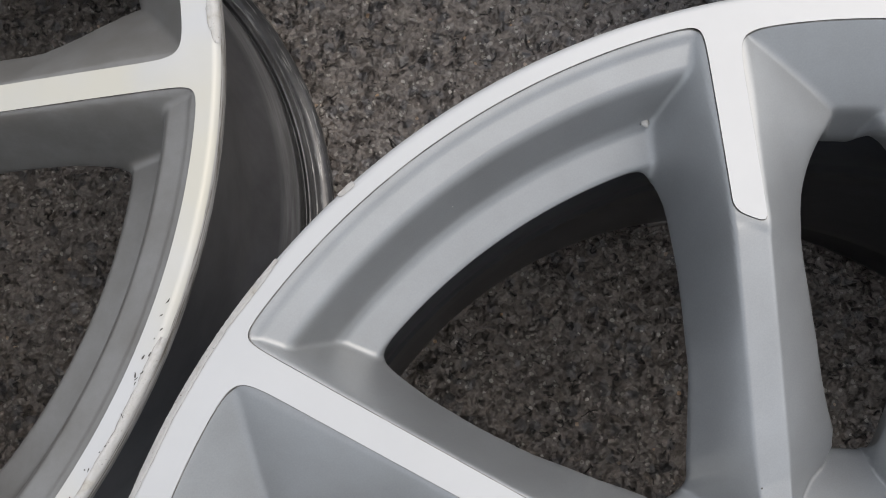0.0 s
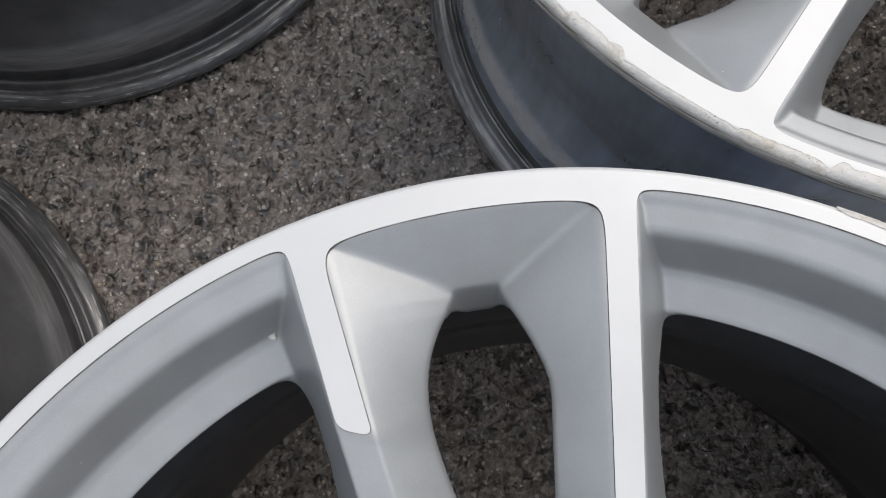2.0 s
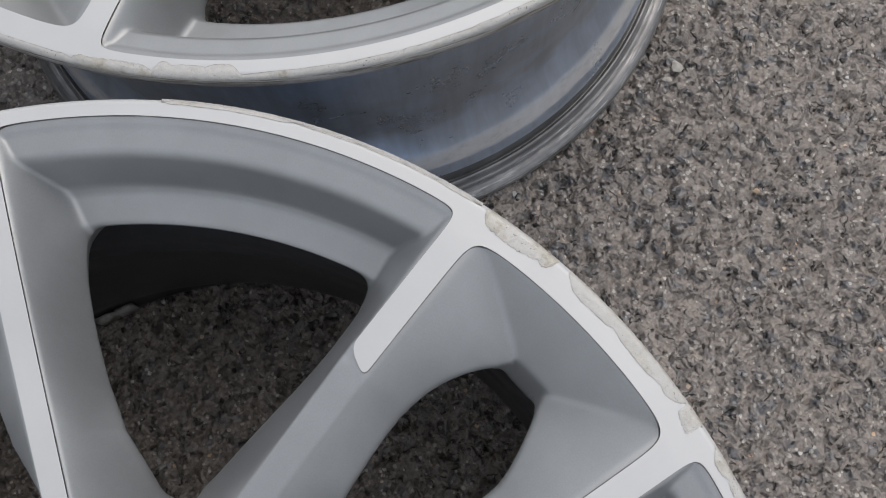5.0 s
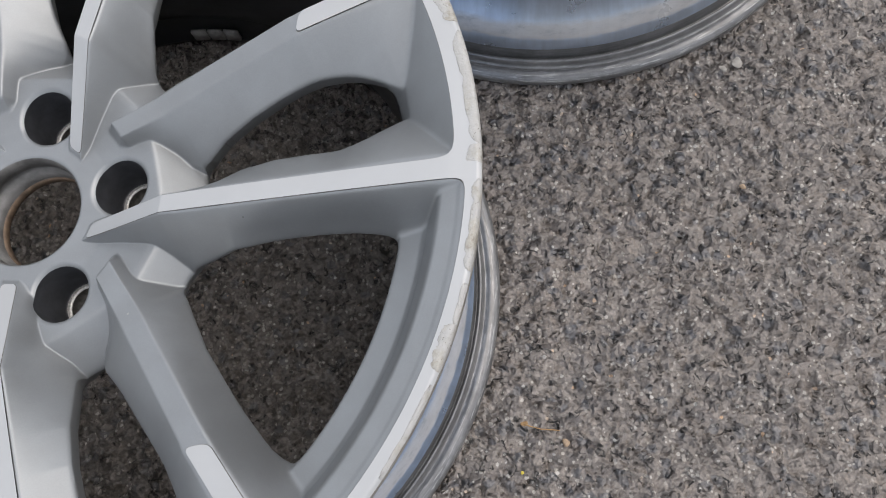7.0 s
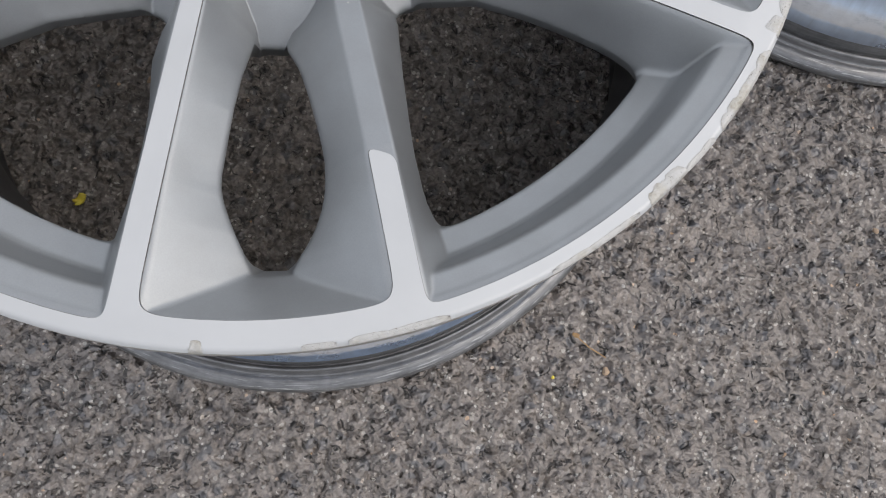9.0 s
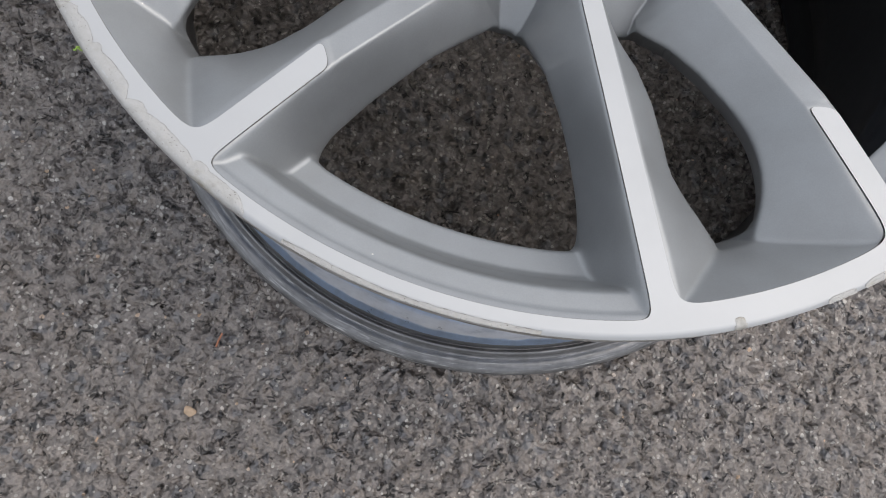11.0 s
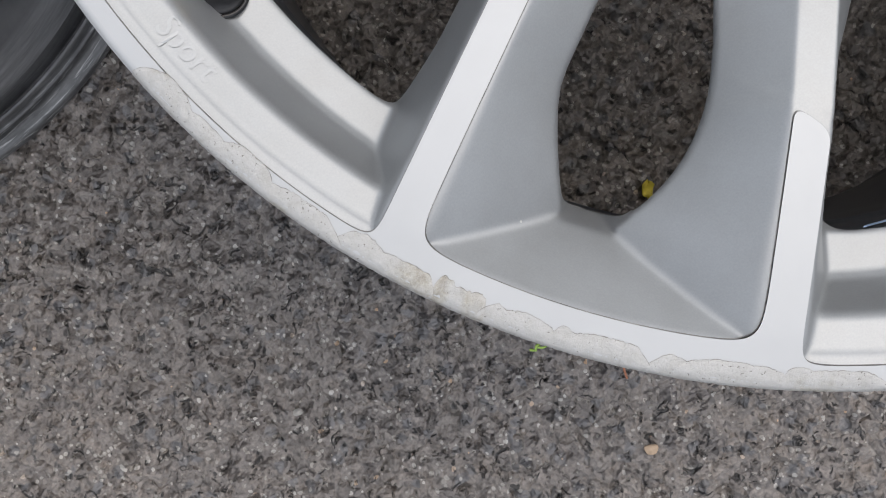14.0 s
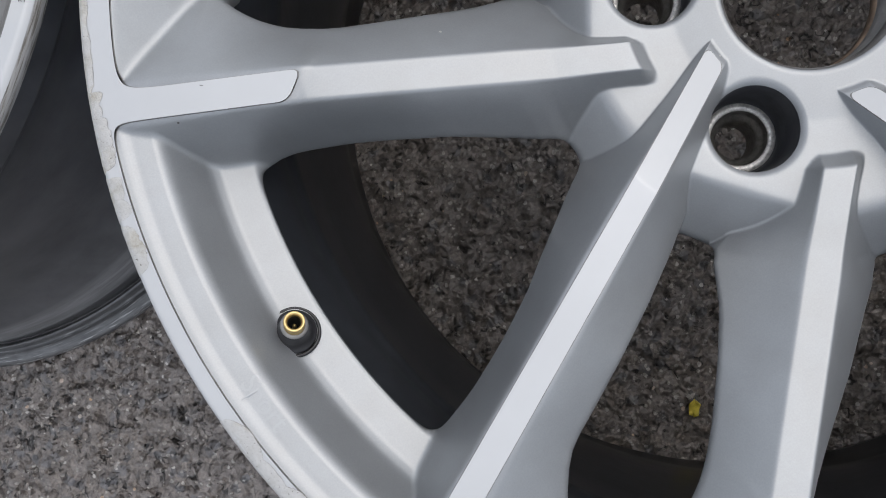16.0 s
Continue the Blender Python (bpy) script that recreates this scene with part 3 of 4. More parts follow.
def sector_meshes(dr=0.00095, steps=300):
    rad = np.linspace(R_BORE, R_OUT, int((R_OUT - R_BORE) / dr))
    ang = np.linspace(-21.5, 50.5, steps + 1)
    rr, aa = np.meshgrid(rad, np.radians(ang), indexing="ij")
    aa = aa + np.radians(15) * np.clip((0.065 - rr) / 0.03, 0, 1)      # follow the tip of the long spoke
    pts = np.stack([(rr * np.sin(aa)).ravel(), (rr * np.cos(aa)).ravel()], 1)
    m = len(ang)
    i, j = np.meshgrid(np.arange(len(rad) - 1), np.arange(m - 1), indexing="ij")
    q = (i * m + j).ravel()
    flip = ((i + j) % 2).ravel().astype(bool)
    t1 = np.where(flip[:, None], np.stack([q, q + m, q + 1], 1), np.stack([q, q + m, q + m + 1], 1))
    t2 = np.where(flip[:, None], np.stack([q + 1, q + m, q + m + 1], 1), np.stack([q, q + m + 1, q + 1], 1))
    tris = np.vstack([t1, t2])
    lx, ly = LUG[0] * math.sin(radians(LUG[1])), LUG[0] * math.cos(radians(LUG[1]))
    pts, tris, _ = clip_mesh(pts, tris, np.hypot(pts[:, 0] - lx, pts[:, 1] - ly) - LUG[2])
    pts, tris, _ = clip_mesh(pts, tris, -wheel_field(pts[:, 0], pts[:, 1])[2])
    z, pocket, hole = wheel_field(pts[:, 0], pts[:, 1])
    made = []
    for sign, zone in ((1, pocket - LINE_W), (-1, -pocket), (0, None)):
        if sign:
            p, t, _ = clip_mesh(pts, tris, zone)
        else:
            p, t, _ = clip_mesh(pts, tris, pocket)
            p, t, _ = clip_mesh(p, t, LINE_W - wheel_field(p[:, 0], p[:, 1])[1])
        z, _, hole = wheel_field(p[:, 0], p[:, 1], -1 if sign < 0 else 1)
        z = z - (0.0002, 0.0003, 0.0)[sign]
        verts = [(x, y, h) for (x, y), h in zip(p, z)]
        # orient upwards
        a, b, c = p[t[:, 0]], p[t[:, 1]], p[t[:, 2]]
        up = (b[:, 0] - a[:, 0]) * (c[:, 1] - a[:, 1]) - (b[:, 1] - a[:, 1]) * (c[:, 0] - a[:, 0]) > 0
        t = np.where(up[:, None], t, t[:, ::-1])
        faces = [tuple(int(v) for v in f) for f in t]
        if sign > 0:
            # thickness round the windows
            e = np.vstack([t[:, [0, 1]], t[:, [1, 2]], t[:, [2, 0]]])
            key = np.sort(e, 1)
            _, idx, cnt = np.unique(key, axis=0, return_index=True, return_counts=True)
            rim = e[idx[cnt == 1]]
            rim = rim[(np.abs(hole[rim]) < 0.0009).all(1)]
            low = {}
            for i0, j0 in rim:
                for v in (int(i0), int(j0)):
                    if v not in low:
                        x, y, h = verts[v]
                        low[v] = len(verts)
                        e0 = 0.0006
                        gx0 = (wheel_field(np.array([x + e0]), np.array([y]))[2] - wheel_field(np.array([x - e0]), np.array([y]))[2])[0]
                        gy0 = (wheel_field(np.array([x]), np.array([y + e0]))[2] - wheel_field(np.array([x]), np.array([y - e0]))[2])[0]
                        gl = math.hypot(gx0, gy0) + 1e-9
                        narrow = 0 < math.degrees(math.atan2(x, y)) < 30
                        under = 0.0050 if narrow else 0.0065
                        outer = narrow and math.hypot(x, y) > 0.2135        # the outer end of a narrow window has a plain upright wall
                        verts.append((x, y, h - (0.0050 if outer else 0.0010)))
                        verts.append((x - under * gx0 / gl, y - under * gy0 / gl, h - 0.016))
                i0, j0 = int(i0), int(j0)
                faces.append((j0, i0, low[i0], low[j0]))
                faces.append((low[j0], low[i0], low[i0] + 1, low[j0] + 1))
        made.append((verts, faces))
    return made


LINE_W = 0.00022      # breadth of the dark line where the coating ends
SECTOR = sector_meshes()

# outline of the barrel, from the lip of the face down to the rear flange
OUTER = [(R_OUT - 0.0016, H - 0.0012), (R_OUT, H - 0.0030), (R_OUT, H - 0.0085), (R_OUT - 0.0025, H - 0.0105), (0.2475, H - 0.0125), (0.2425, H - 0.0165),
         (0.2405, H - 0.0330), (0.2425, H - 0.0370), (0.2395, H - 0.0430), (0.2270, H - 0.0560), (0.2190, H - 0.0740), (0.2178, H - 0.0900), (0.2175, H - 0.1100), (0.2174, 0.1180), (0.2175, 0.1000),
         (0.2180, 0.0820), (0.2204, 0.0670), (0.2290, 0.0520), (0.2338, 0.0430), (0.2370, 0.0345), (0.2378, 0.0310), (0.2380, 0.0290), (0.2381, 0.0200), (0.2386, 0.0162), (0.2393, 0.0152), (0.2402, 0.0160),
         (0.2410, 0.0188), (0.2420, 0.0196), (0.2432, 0.0180), (0.2442, 0.0140), (0.2450, 0.0120), (0.2460, 0.0116), (0.2476, 0.0126), (0.2500, 0.0124), (0.2525, 0.0112), (0.2552, 0.0092), (0.2562, 0.0065), (0.2560, 0.0035), (0.2545, 0.0008), (0.2520, 0.0)]
SPLIT = [i for i, (r, z) in enumerate(OUTER) if z < 0.0262][0] - 1
INNER_P = [(0.2520, 0.0), (0.2480, 0.0002), (0.2325, 0.0003), (0.2306, 0.0020), (0.2300, 0.0060), (0.2298, 0.0380), (0.2262, 0.0450), (0.2180, 0.0650), (0.2156, 0.0810), (0.2151, 0.1000), (0.2149, 0.1180),
           (0.2149, H - 0.1100), (0.2151, H - 0.0880), (0.2146, H - 0.0860), (0.2147, H - 0.0790), (0.2156, H - 0.0770), (0.2158, H - 0.0720), (0.2172, H - 0.0600), (0.2210, H - 0.0500), (0.2230, H - 0.0400)]


def alloy_wheel(label):
    wheel = tagged(new("alloy_wheel"), label, "wheel", "four wheels on the asphalt")
    wheel.empty_display_size = 0.1
    for k in range(5):
        spoke = mesh_object("double_spoke", *SECTOR[0], PAINT, wheel) if k == 0 else new("double_spoke", first.data)
        if k == 0:
            first = spoke
            face = mesh_object("machined_face", *SECTOR[1], FACE, spoke, "bright machined aluminium edge")
            first_face = face
            first_line = mesh_object("coating_edge", *SECTOR[2], EDGE_LINE, spoke, "thin dark line where the paint ends")
        else:
            face = new("machined_face", first_face.data)
            face["label"] = "bright machined aluminium edge"
            face.parent = spoke
            line = new("coating_edge", first_line.data)
            line["label"] = "thin dark line where the paint ends"
            line.parent = spoke
        spoke.parent = wheel
        spoke.matrix_basis = pose(0, 0, H, 0, 0, -72 * k)
        # lug recess
        if k == 0:
            lx, ly = LUG[0] * math.sin(radians(LUG[1])), LUG[0] * math.cos(radians(LUG[1]))
            z0 = HUB_Z - 0.0002
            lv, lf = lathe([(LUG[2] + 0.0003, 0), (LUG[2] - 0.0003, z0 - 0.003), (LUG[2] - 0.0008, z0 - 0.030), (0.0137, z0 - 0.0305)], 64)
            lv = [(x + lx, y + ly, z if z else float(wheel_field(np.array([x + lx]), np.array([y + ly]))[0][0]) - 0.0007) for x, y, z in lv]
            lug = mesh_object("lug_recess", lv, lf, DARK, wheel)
            ring = [(0.0140, z0 - 0.0304), (0.0136, z0 - 0.0297), (0.0113, z0 - 0.0296), (0.0109, z0 - 0.0302)]
            sv, sf = lathe(ring, 48)
            seat = mesh_object("lug_seat", [(x + lx, y + ly, z) for x, y, z in sv], sf, RING_METAL, lug, "bright worn ring of the bolt seat")
            cone = [(0.0109, z0 - 0.0302), (0.0107, z0 - 0.0330), (0.0105, z0 - 0.0338), (0.0100, z0 - 0.0352), (0.0093, z0 - 0.0356), (0.0082, z0 - 0.0374), (0.0078, z0 - 0.0380), (0.0077, z0 - 0.055)]
            cv, cf = lathe(cone, 48)
            cone = mesh_object("bolt_cone", [(x + lx, y + ly, z) for x, y, z in cv], cf, SEAT, lug, "dull worn metal cone")
            first_cone = cone
            first_lug, first_seat = lug, seat
        else:
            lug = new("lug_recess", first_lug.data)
            seat = new("lug_seat", first_seat.data)
            seat["label"] = "bright worn ring of the bolt seat"
            seat.parent = lug
            cone = new("bolt_cone", first_cone.data)
            cone["label"] = "dull worn metal cone"
            cone.parent = lug
            lug.parent = wheel
        lug.matrix_basis = pose(0, 0, H, 0, 0, -72 * k)
    z0 = H + HUB_Z
    bore = mesh_object("centre_bore", *lathe([(R_BORE + 0.0003, z0 - 0.0010), (R_BORE - 0.0006, z0 - 0.0025), (R_BORE - 0.0010, z0 - 0.0100), (R_BORE + 0.0012, z0 - 0.0106), (R_BORE + 0.0010, z0 - 0.0170), (R_BORE - 0.0016, z0 - 0.0176), (R_BORE - 0.0020, z0 - 0.0300)], 96), DARK_METAL, wheel, "bare grey centre bore")
    mesh_object("bore_ring", *lathe([(R_BORE - 0.0015, z0 - 0.0250), (R_BORE - 0.0025, z0 - 0.0254), (R_BORE - 0.0029, z0 - 0.0268), (R_BORE - 0.0028, z0 - 0.0300), (R_BORE - 0.0018, z0 - 0.0302)], 96), RUST, bore, "rusty hub ring")
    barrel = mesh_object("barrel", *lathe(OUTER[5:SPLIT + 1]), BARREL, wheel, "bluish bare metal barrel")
    mesh_object("front_lip", *lathe(OUTER[:6]), LIP, wheel, "scored bare metal lip")
    mesh_object("rear_flange", *lathe(OUTER[SPLIT:]), FLANGE, wheel, "dull streaked metal flange")
    mesh_object("inner_barrel", *lathe(INNER_P), INNER, barrel, "black inner side")
    return wheel


main_wheel = alloy_wheel("silver-grey alloy wheel with bright machined edges, kerb-scuffed rim")
others = [(-0.4135, 0.325, 214.4, "dusty silver-grey alloy wheel, shade painted into its colour, yellowed machined face and scratched rim"),
          (0.370, 0.372, 128.1, "silver-grey alloy wheel with kerb-chipped rim lying on asphalt"),
          (-0.050, 0.729, 40.0, "alloy wheel with a black barrel lying on asphalt")]
made_wheels = []
for x, y, turn, label in others:
    w = copy_thing(main_wheel, pose(x, y, 0, 0, 0, turn))
    w["label"] = label
    made_wheels.append(w)
    if "black barrel" in label or "yellowed" in label:
        for ob in w.children:
            if ob.name.startswith("barrel"):
                ob.data = ob.data.copy()
                ob.data.materials.clear()
                ob.data.materials.append(BLACK_BARREL)
                ob["label"] = "black coated barrel"
            if ob.name.startswith("rear_flange"):
                ob.data = ob.data.copy()
                ob.data.materials.clear()
                ob.data.materials.append(BLACK_FLANGE)
                ob["label"] = "black flange with scraped lip"
    if "kerb-chipped" in label:
        for ob in w.children:
            if ob.name.startswith("barrel"):
                ob.data = ob.data.copy()
                ob.data.materials.clear()
                ob.data.materials.append(GREY_BARREL)
                ob["label"] = "grey bare metal barrel, blue sky reflection in its colour"
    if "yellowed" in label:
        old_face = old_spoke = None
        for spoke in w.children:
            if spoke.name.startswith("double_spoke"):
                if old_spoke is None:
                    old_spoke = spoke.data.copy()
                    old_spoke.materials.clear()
                    old_spoke.materials.append(SHADED_DUSTY_PAINT)
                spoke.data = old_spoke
            for ob in spoke.children:
                if ob.name.startswith("machined_face"):
                    if old_face is None:
                        old_face = ob.data.copy()
                        old_face.materials.clear()
                        old_face.materials.append(FACE_OLD)
                    ob.data = old_face
                    ob["label"] = "yellowed machined aluminium edge"

# ---- ground ----
def scatter_hash(ix, iy, seed):
    h = (ix * 374761393 + iy * 668265263 + seed * 974634599) & 0x7FFFFFFF
    h = ((h ^ (h >> 13)) * 1274126177) & 0x7FFFFFFF
    return ((h ^ (h >> 16)) & 0xFFFF) / 65535.0


def stones(x, y, size, seed):
    """Uneven stone tops set in binder: nearest and second nearest of jittered seeds, a random value for each stone, and the height of its tilted top."""
    u, v = x / size, y / size
    iu, iv = np.floor(u).astype(np.int64), np.floor(v).astype(np.int64)
    best = np.full(x.shape, 9.0)
    second = np.full(x.shape, 9.0)
    tall, lean = np.zeros(x.shape), np.zeros(x.shape)
    for du in (-1, 0, 1):
        for dv in (-1, 0, 1):
            a, b = iu + du, iv + dv
            lu, lv = u - a - scatter_hash(a, b, seed), v - b - scatter_hash(a, b, seed + 1)
            d = np.hypot(lu, lv)
            hit = d < best
            second = np.where(hit, best, np.minimum(second, d))
            tall = np.where(hit, scatter_hash(a, b, seed + 2), tall)
            lean = np.where(hit, lu * (scatter_hash(a, b, seed + 3) - 0.5) + lv * (scatter_hash(a, b, seed + 4) - 0.5), lean)
            best = np.where(hit, d, best)
    return best, second - best, tall, lean * size


def value_noise(x, y, size, seed):
    u, v = x / size, y / size
    iu, iv = np.floor(u).astype(np.int64), np.floor(v).astype(np.int64)
    fu, fv = u - iu, v - iv
    fu, fv = fu * fu * (3 - 2 * fu), fv * fv * (3 - 2 * fv)
    a = scatter_hash(iu, iv, seed) * (1 - fu) + scatter_hash(iu + 1, iv, seed) * fu
    b = scatter_hash(iu, iv + 1, seed) * (1 - fu) + scatter_hash(iu + 1, iv + 1, seed) * fu
    return a * (1 - fv) + b * fv


def ground_height(x, y):
    wx = x + 0.006 * (value_noise(x, y, 0.009, 5) - 0.5)
    wy = y + 0.006 * (value_noise(x, y, 0.009, 6) - 0.5)
    _, gap1, t1, lean1 = stones(wx, wy, 0.0125, 11)
    _, _, _, lean2 = stones(wx, wy, 0.0068, 17)
    rise = np.where(t1 > 0.45, np.clip(gap1 * 3.5, 0, 1) * (0.5 + 0.5 * t1), 0.25)
    pit = np.where(t1 > 0.72, 1 - np.clip(gap1 * 9, 0, 1), 0)
    z = 0.0014 * rise - 0.0026 * pit + 0.60 * lean1 + 0.55 * lean2 + 0.0010 * value_noise(wx, wy, 0.0052, 31) + 0.0018 * value_noise(x, y, 0.0115, 33)
    return np.minimum(z - 0.0046, -0.0002)


STEP = 0.0020
gx = np.concatenate([[-60, -12, -3, -1.2], np.arange(-0.74, 0.78, STEP), [1.2, 3, 12, 60]])
gy = np.concatenate([[-60, -12, -3, -1.2], np.arange(-0.60, 0.74, STEP), [1.2, 3, 12, 60]])
mx, my = np.meshgrid(gx, gy, indexing="ij")
inside = (np.abs(mx) < 0.9) & (np.abs(my) < 0.9)
mz = np.where(inside, ground_height(mx, my), -0.0015)
gn = len(gy)
gi, gj = np.meshgrid(np.arange(len(gx) - 1), np.arange(gn - 1), indexing="ij")
gq = (gi * gn + gj).ravel()
ground = tagged(mesh_object("ground", np.stack([mx.ravel(), my.ravel(), mz.ravel()], 1).tolist(),
                            np.stack([gq, gq + gn, gq + gn + 1, gq + 1], 1).tolist(), ASPHALT),
                "worn dark grey asphalt with pale stone chips", "asphalt", kind="structure")


# ---- wear, valve, sticker and litter ----
def scraped_metal(name="scraped_aluminium", tan=0.0):
    m, nt, p = material(name)
    n = noise_tex(nt, 260, 6, 0.75)
    n2 = noise_tex(nt, 900, 4, 0.7)
    where = noise_tex(nt, 70, 3)
    c = ramp(nt, n.outputs[0], [(0.28, (0.385, 0.375, 0.355)), (0.45, (0.432, 0.427, 0.415)), (0.66, (0.468, 0.466, 0.460))])
    old = ramp(nt, n.outputs[0], [(0.33, (0.20, 0.175, 0.13)), (0.48, (0.36, 0.335, 0.28)), (0.65, (0.47, 0.455, 0.42))])
    much = ramp(nt, where.outputs[0], [(0.58 - tan * 0.2, (0, 0, 0)), (0.70 - tan * 0.2, (0.7, 0.7, 0.7))])
    col = mixed(nt, much.outputs[0], c.outputs[0], old.outputs[0])
    pits = ramp(nt, calc(nt, "ADD", n2.outputs[0], calc(nt, "MULTIPLY", where.outputs[0], 0.25)), [(0.43, (0.25, 0.23, 0.20)), (0.49, (1, 1, 1))])
    nt.links.new(mixed(nt, 1.0, col, pits.outputs[0], "MULTIPLY"), p.inputs["Base Color"])
    p.inputs["Metallic"].default_value = 0.25
    p.inputs["Roughness"].default_value = 0.5
    b1 = bump(nt, n.outputs[0], 0.8, 0.0008, None)
    bump(nt, n2.outputs[0], 0.4, 0.0003, p, b1.outputs[0])
    return m


SCRAPED, STAINED = scraped_metal(), scraped_metal("stained_scraped_aluminium", 0.6)
TORN = plain("torn_coating_edge", (0.27, 0.26, 0.245), 0.5, 0.0, 260, 0.5)


def kerb_scuff(wheel, start, end, width, seed, drop=0.0027, mat=None):
    """A flaked scrape along the outer edge of the face, between two clockwise angles of the world, width metres broad at most,
    with a scalloped inner edge and a thin dark line where the coating has torn."""
    rng = random.Random(seed)
    n = max(8, int((end - start) / 0.16))
    turn = math.degrees(wheel.matrix_basis.to_euler().z)
    bites, at = [], start
    while at < end:
        span = rng.uniform(1.2, 6.5)
        bites.append((at, at + span, rng.uniform(0.6, 1.0)))
        at += span * rng.uniform(0.75, 1.0)
    f1, f2 = rng.uniform(0, 9), rng.uniform(0, 9)
    jag = 0.15 if mat is not None and mat == STAINED else 0.06
    verts, faces, torn, torn_faces = [], [], [], []
    for i in range(n + 1):
        u = i / n
        phi = start + (end - start) * u
        env = min(1, 10 * u, 10 * (1 - u)) ** 0.5
        lobe = 0.34 + max([k * max(0.0, 1 - ((phi - (a + b) / 2) / ((b - a) / 2)) ** 2) ** 0.35 for a, b, k in bites] + [0]) * 0.66
        lobe *= 1 + 0.10 * noise.noise(Vector((phi * 0.9, f1, 5))) + jag * noise.noise(Vector((phi * 5, f2, 9))) + jag * 0.7 * noise.noise(Vector((phi * 13, f1, 2)))
        w = max(0.0003, width * env * min(1.0, lobe))
        a = radians(90 - phi - turn)
        ca, sa = math.cos(a), math.sin(a)
        inner = R_OUT - 0.0010 - w
        for k, (r, z) in enumerate([(inner, 0.00006), (inner + 0.0003, 0.00011), (inner + w * 0.55, 0.00012), (R_OUT - 0.0013, 0.00022), (R_OUT - 0.0004, 0.00034), (R_OUT + 0.00012, -drop * 0.6), (R_OUT + 0.00016, -drop)]):
            jr = rng.uniform(-1, 1) * (0.00009 if k > 4 else 0.00004)
            z -= max(0, r - 0.2553) ** 2 * 420 if k < 5 else 0
            verts.append(((r + jr) * ca, (r + jr) * sa, H + z + (rng.uniform(0, 1) * 0.00007 if k > 2 else 0)))
        line = 0.00004 + 0.00013 * max(0, 0.3 + noise.noise(Vector((phi * 2.2, f2, 3))))
        for r in (inner - line, inner + line * 0.6):
            torn.append((r * ca, r * sa, H + 0.00016 - max(0, r - 0.2553) ** 2 * 420))
        if i:
            for k in range(6):
                b = (i - 1) * 7 + k
                faces.append((b, b + 7, b + 8, b + 1))
            torn_faces.append((2 * i - 2, 2 * i, 2 * i + 1, 2 * i - 1))
    scuff = mesh_object("kerb_scuff", verts, faces, mat or SCRAPED, wheel, "pale scraped bare metal")
    mesh_object("torn_edge", torn, torn_faces, TORN, scuff, "torn edge of the clear coat")
    return scuff


for i, (a, b, w, old) in enumerate([(303, 323, 0.0016, 0), (329.5, 331, 0.0014, 0), (44, 56, 0.0014, 0), (56, 74, 0.0010, 0), (74.5, 82, 0.0068, 1), (83.2, 97, 0.0062, 0), (97, 99.2, 0.0066, 1),
                                   (101, 111, 0.0036, 1), (112.3, 116.6, 0.0016, 0), (116.6, 121.6, 0.0054, 1), (123, 133, 0.0014, 0), (143, 152, 0.0020, 0), (153, 156, 0.0012, 0), (164.2, 165.4, 0.0038, 1), (183, 207, 0.0010, 0),
                                   (211, 226, 0.0066, 0), (225.6, 237, 0.0070, 0), (236.4, 240.2, 0.0084, 1), (239.8, 247, 0.0073, 0), (246.4, 263.4, 0.0070, 0), (276.4, 280.6, 0.0074, 1),
                                   (280.9, 284.6, 0.0070, 0), (285, 289.6, 0.0070, 1), (289.2, 291.6, 0.0058, 1), (291.2, 300.5, 0.0038, 1)]):
    kerb_scuff(main_wheel, a, b, w, 100 + i, 0.0036 if w > 0.003 else 0.0010, STAINED if old else SCRAPED)
wheel_left, wheel_right, wheel_back = made_wheels
for i, (a, b, w) in enumerate([(84, 99, 0.0030), (122, 136, 0.0016)]):
    kerb_scuff(wheel_left, a, b, w, 200 + i)
for i, (a, b, w, old) in enumerate([(178, 219, 0.0012, 0), (219, 227, 0.0050, 0), (227, 234.5, 0.0030, 1), (234.5, 245, 0.0014, 0), (244.8, 251, 0.0044, 1), (251, 262, 0.0012, 0)]):
    kerb_scuff(wheel_right, a, b, w, 300 + i, 0.0027, STAINED if old else SCRAPED)


def rim_nick(wheel, phi, r, long, wide, lean, mat, z=0.0, name="rim_nick", label="dark nick in the machined edge"):
    """A short ragged nick in the face, round its own middle; lean: degrees it turns away from the rim's run."""
    turn = math.degrees(wheel.matrix_basis.to_euler().z)
    rng = random.Random(phi * 7 + r)
    a0 = radians(90 - phi - turn)
    verts = [(0, 0, 0.0)]
    for k in range(9):
        a = math.tau * k / 9
        f = rng.uniform(0.55, 1.0)
        verts.append((long / 2 * f * math.cos(a), wide / 2 * f * math.sin(a), 0.0))
    ob = mesh_object(name, verts, [(0, k + 1, (k + 1) % 9 + 1) for k in range(9)], mat, wheel, label, False)
    ob.matrix_basis = Matrix.Translation((r * math.cos(a0), r * math.sin(a0), H + z + 0.00018)) @ Matrix.Rotation(a0 + math.pi / 2 + radians(lean), 4, "Z")
    return ob


NICK = plain("dirt_filled_nick", (0.06, 0.055, 0.05), 0.6, 0.0, 300, 0.4)
pick = random.Random(21)
for _ in range(26):
    rim_nick(wheel_left, 138 - 20 * pick.random() ** 1.8, pick.uniform(0.2528, 0.2556), pick.uniform(0.0006, 0.0026), pick.uniform(0.0003, 0.0008), pick.uniform(-50, 50), NICK)
rim_nick(main_wheel, 290.2, 0.2150, 0.0042, 0.0005, 72, DARK_METAL, -0.0018, "scratch", "short grey scratch across the machined strip")


def polar(phi, r, z):
    a = radians(90 - phi)
    return Vector((r * math.cos(a), r * math.sin(a), z))


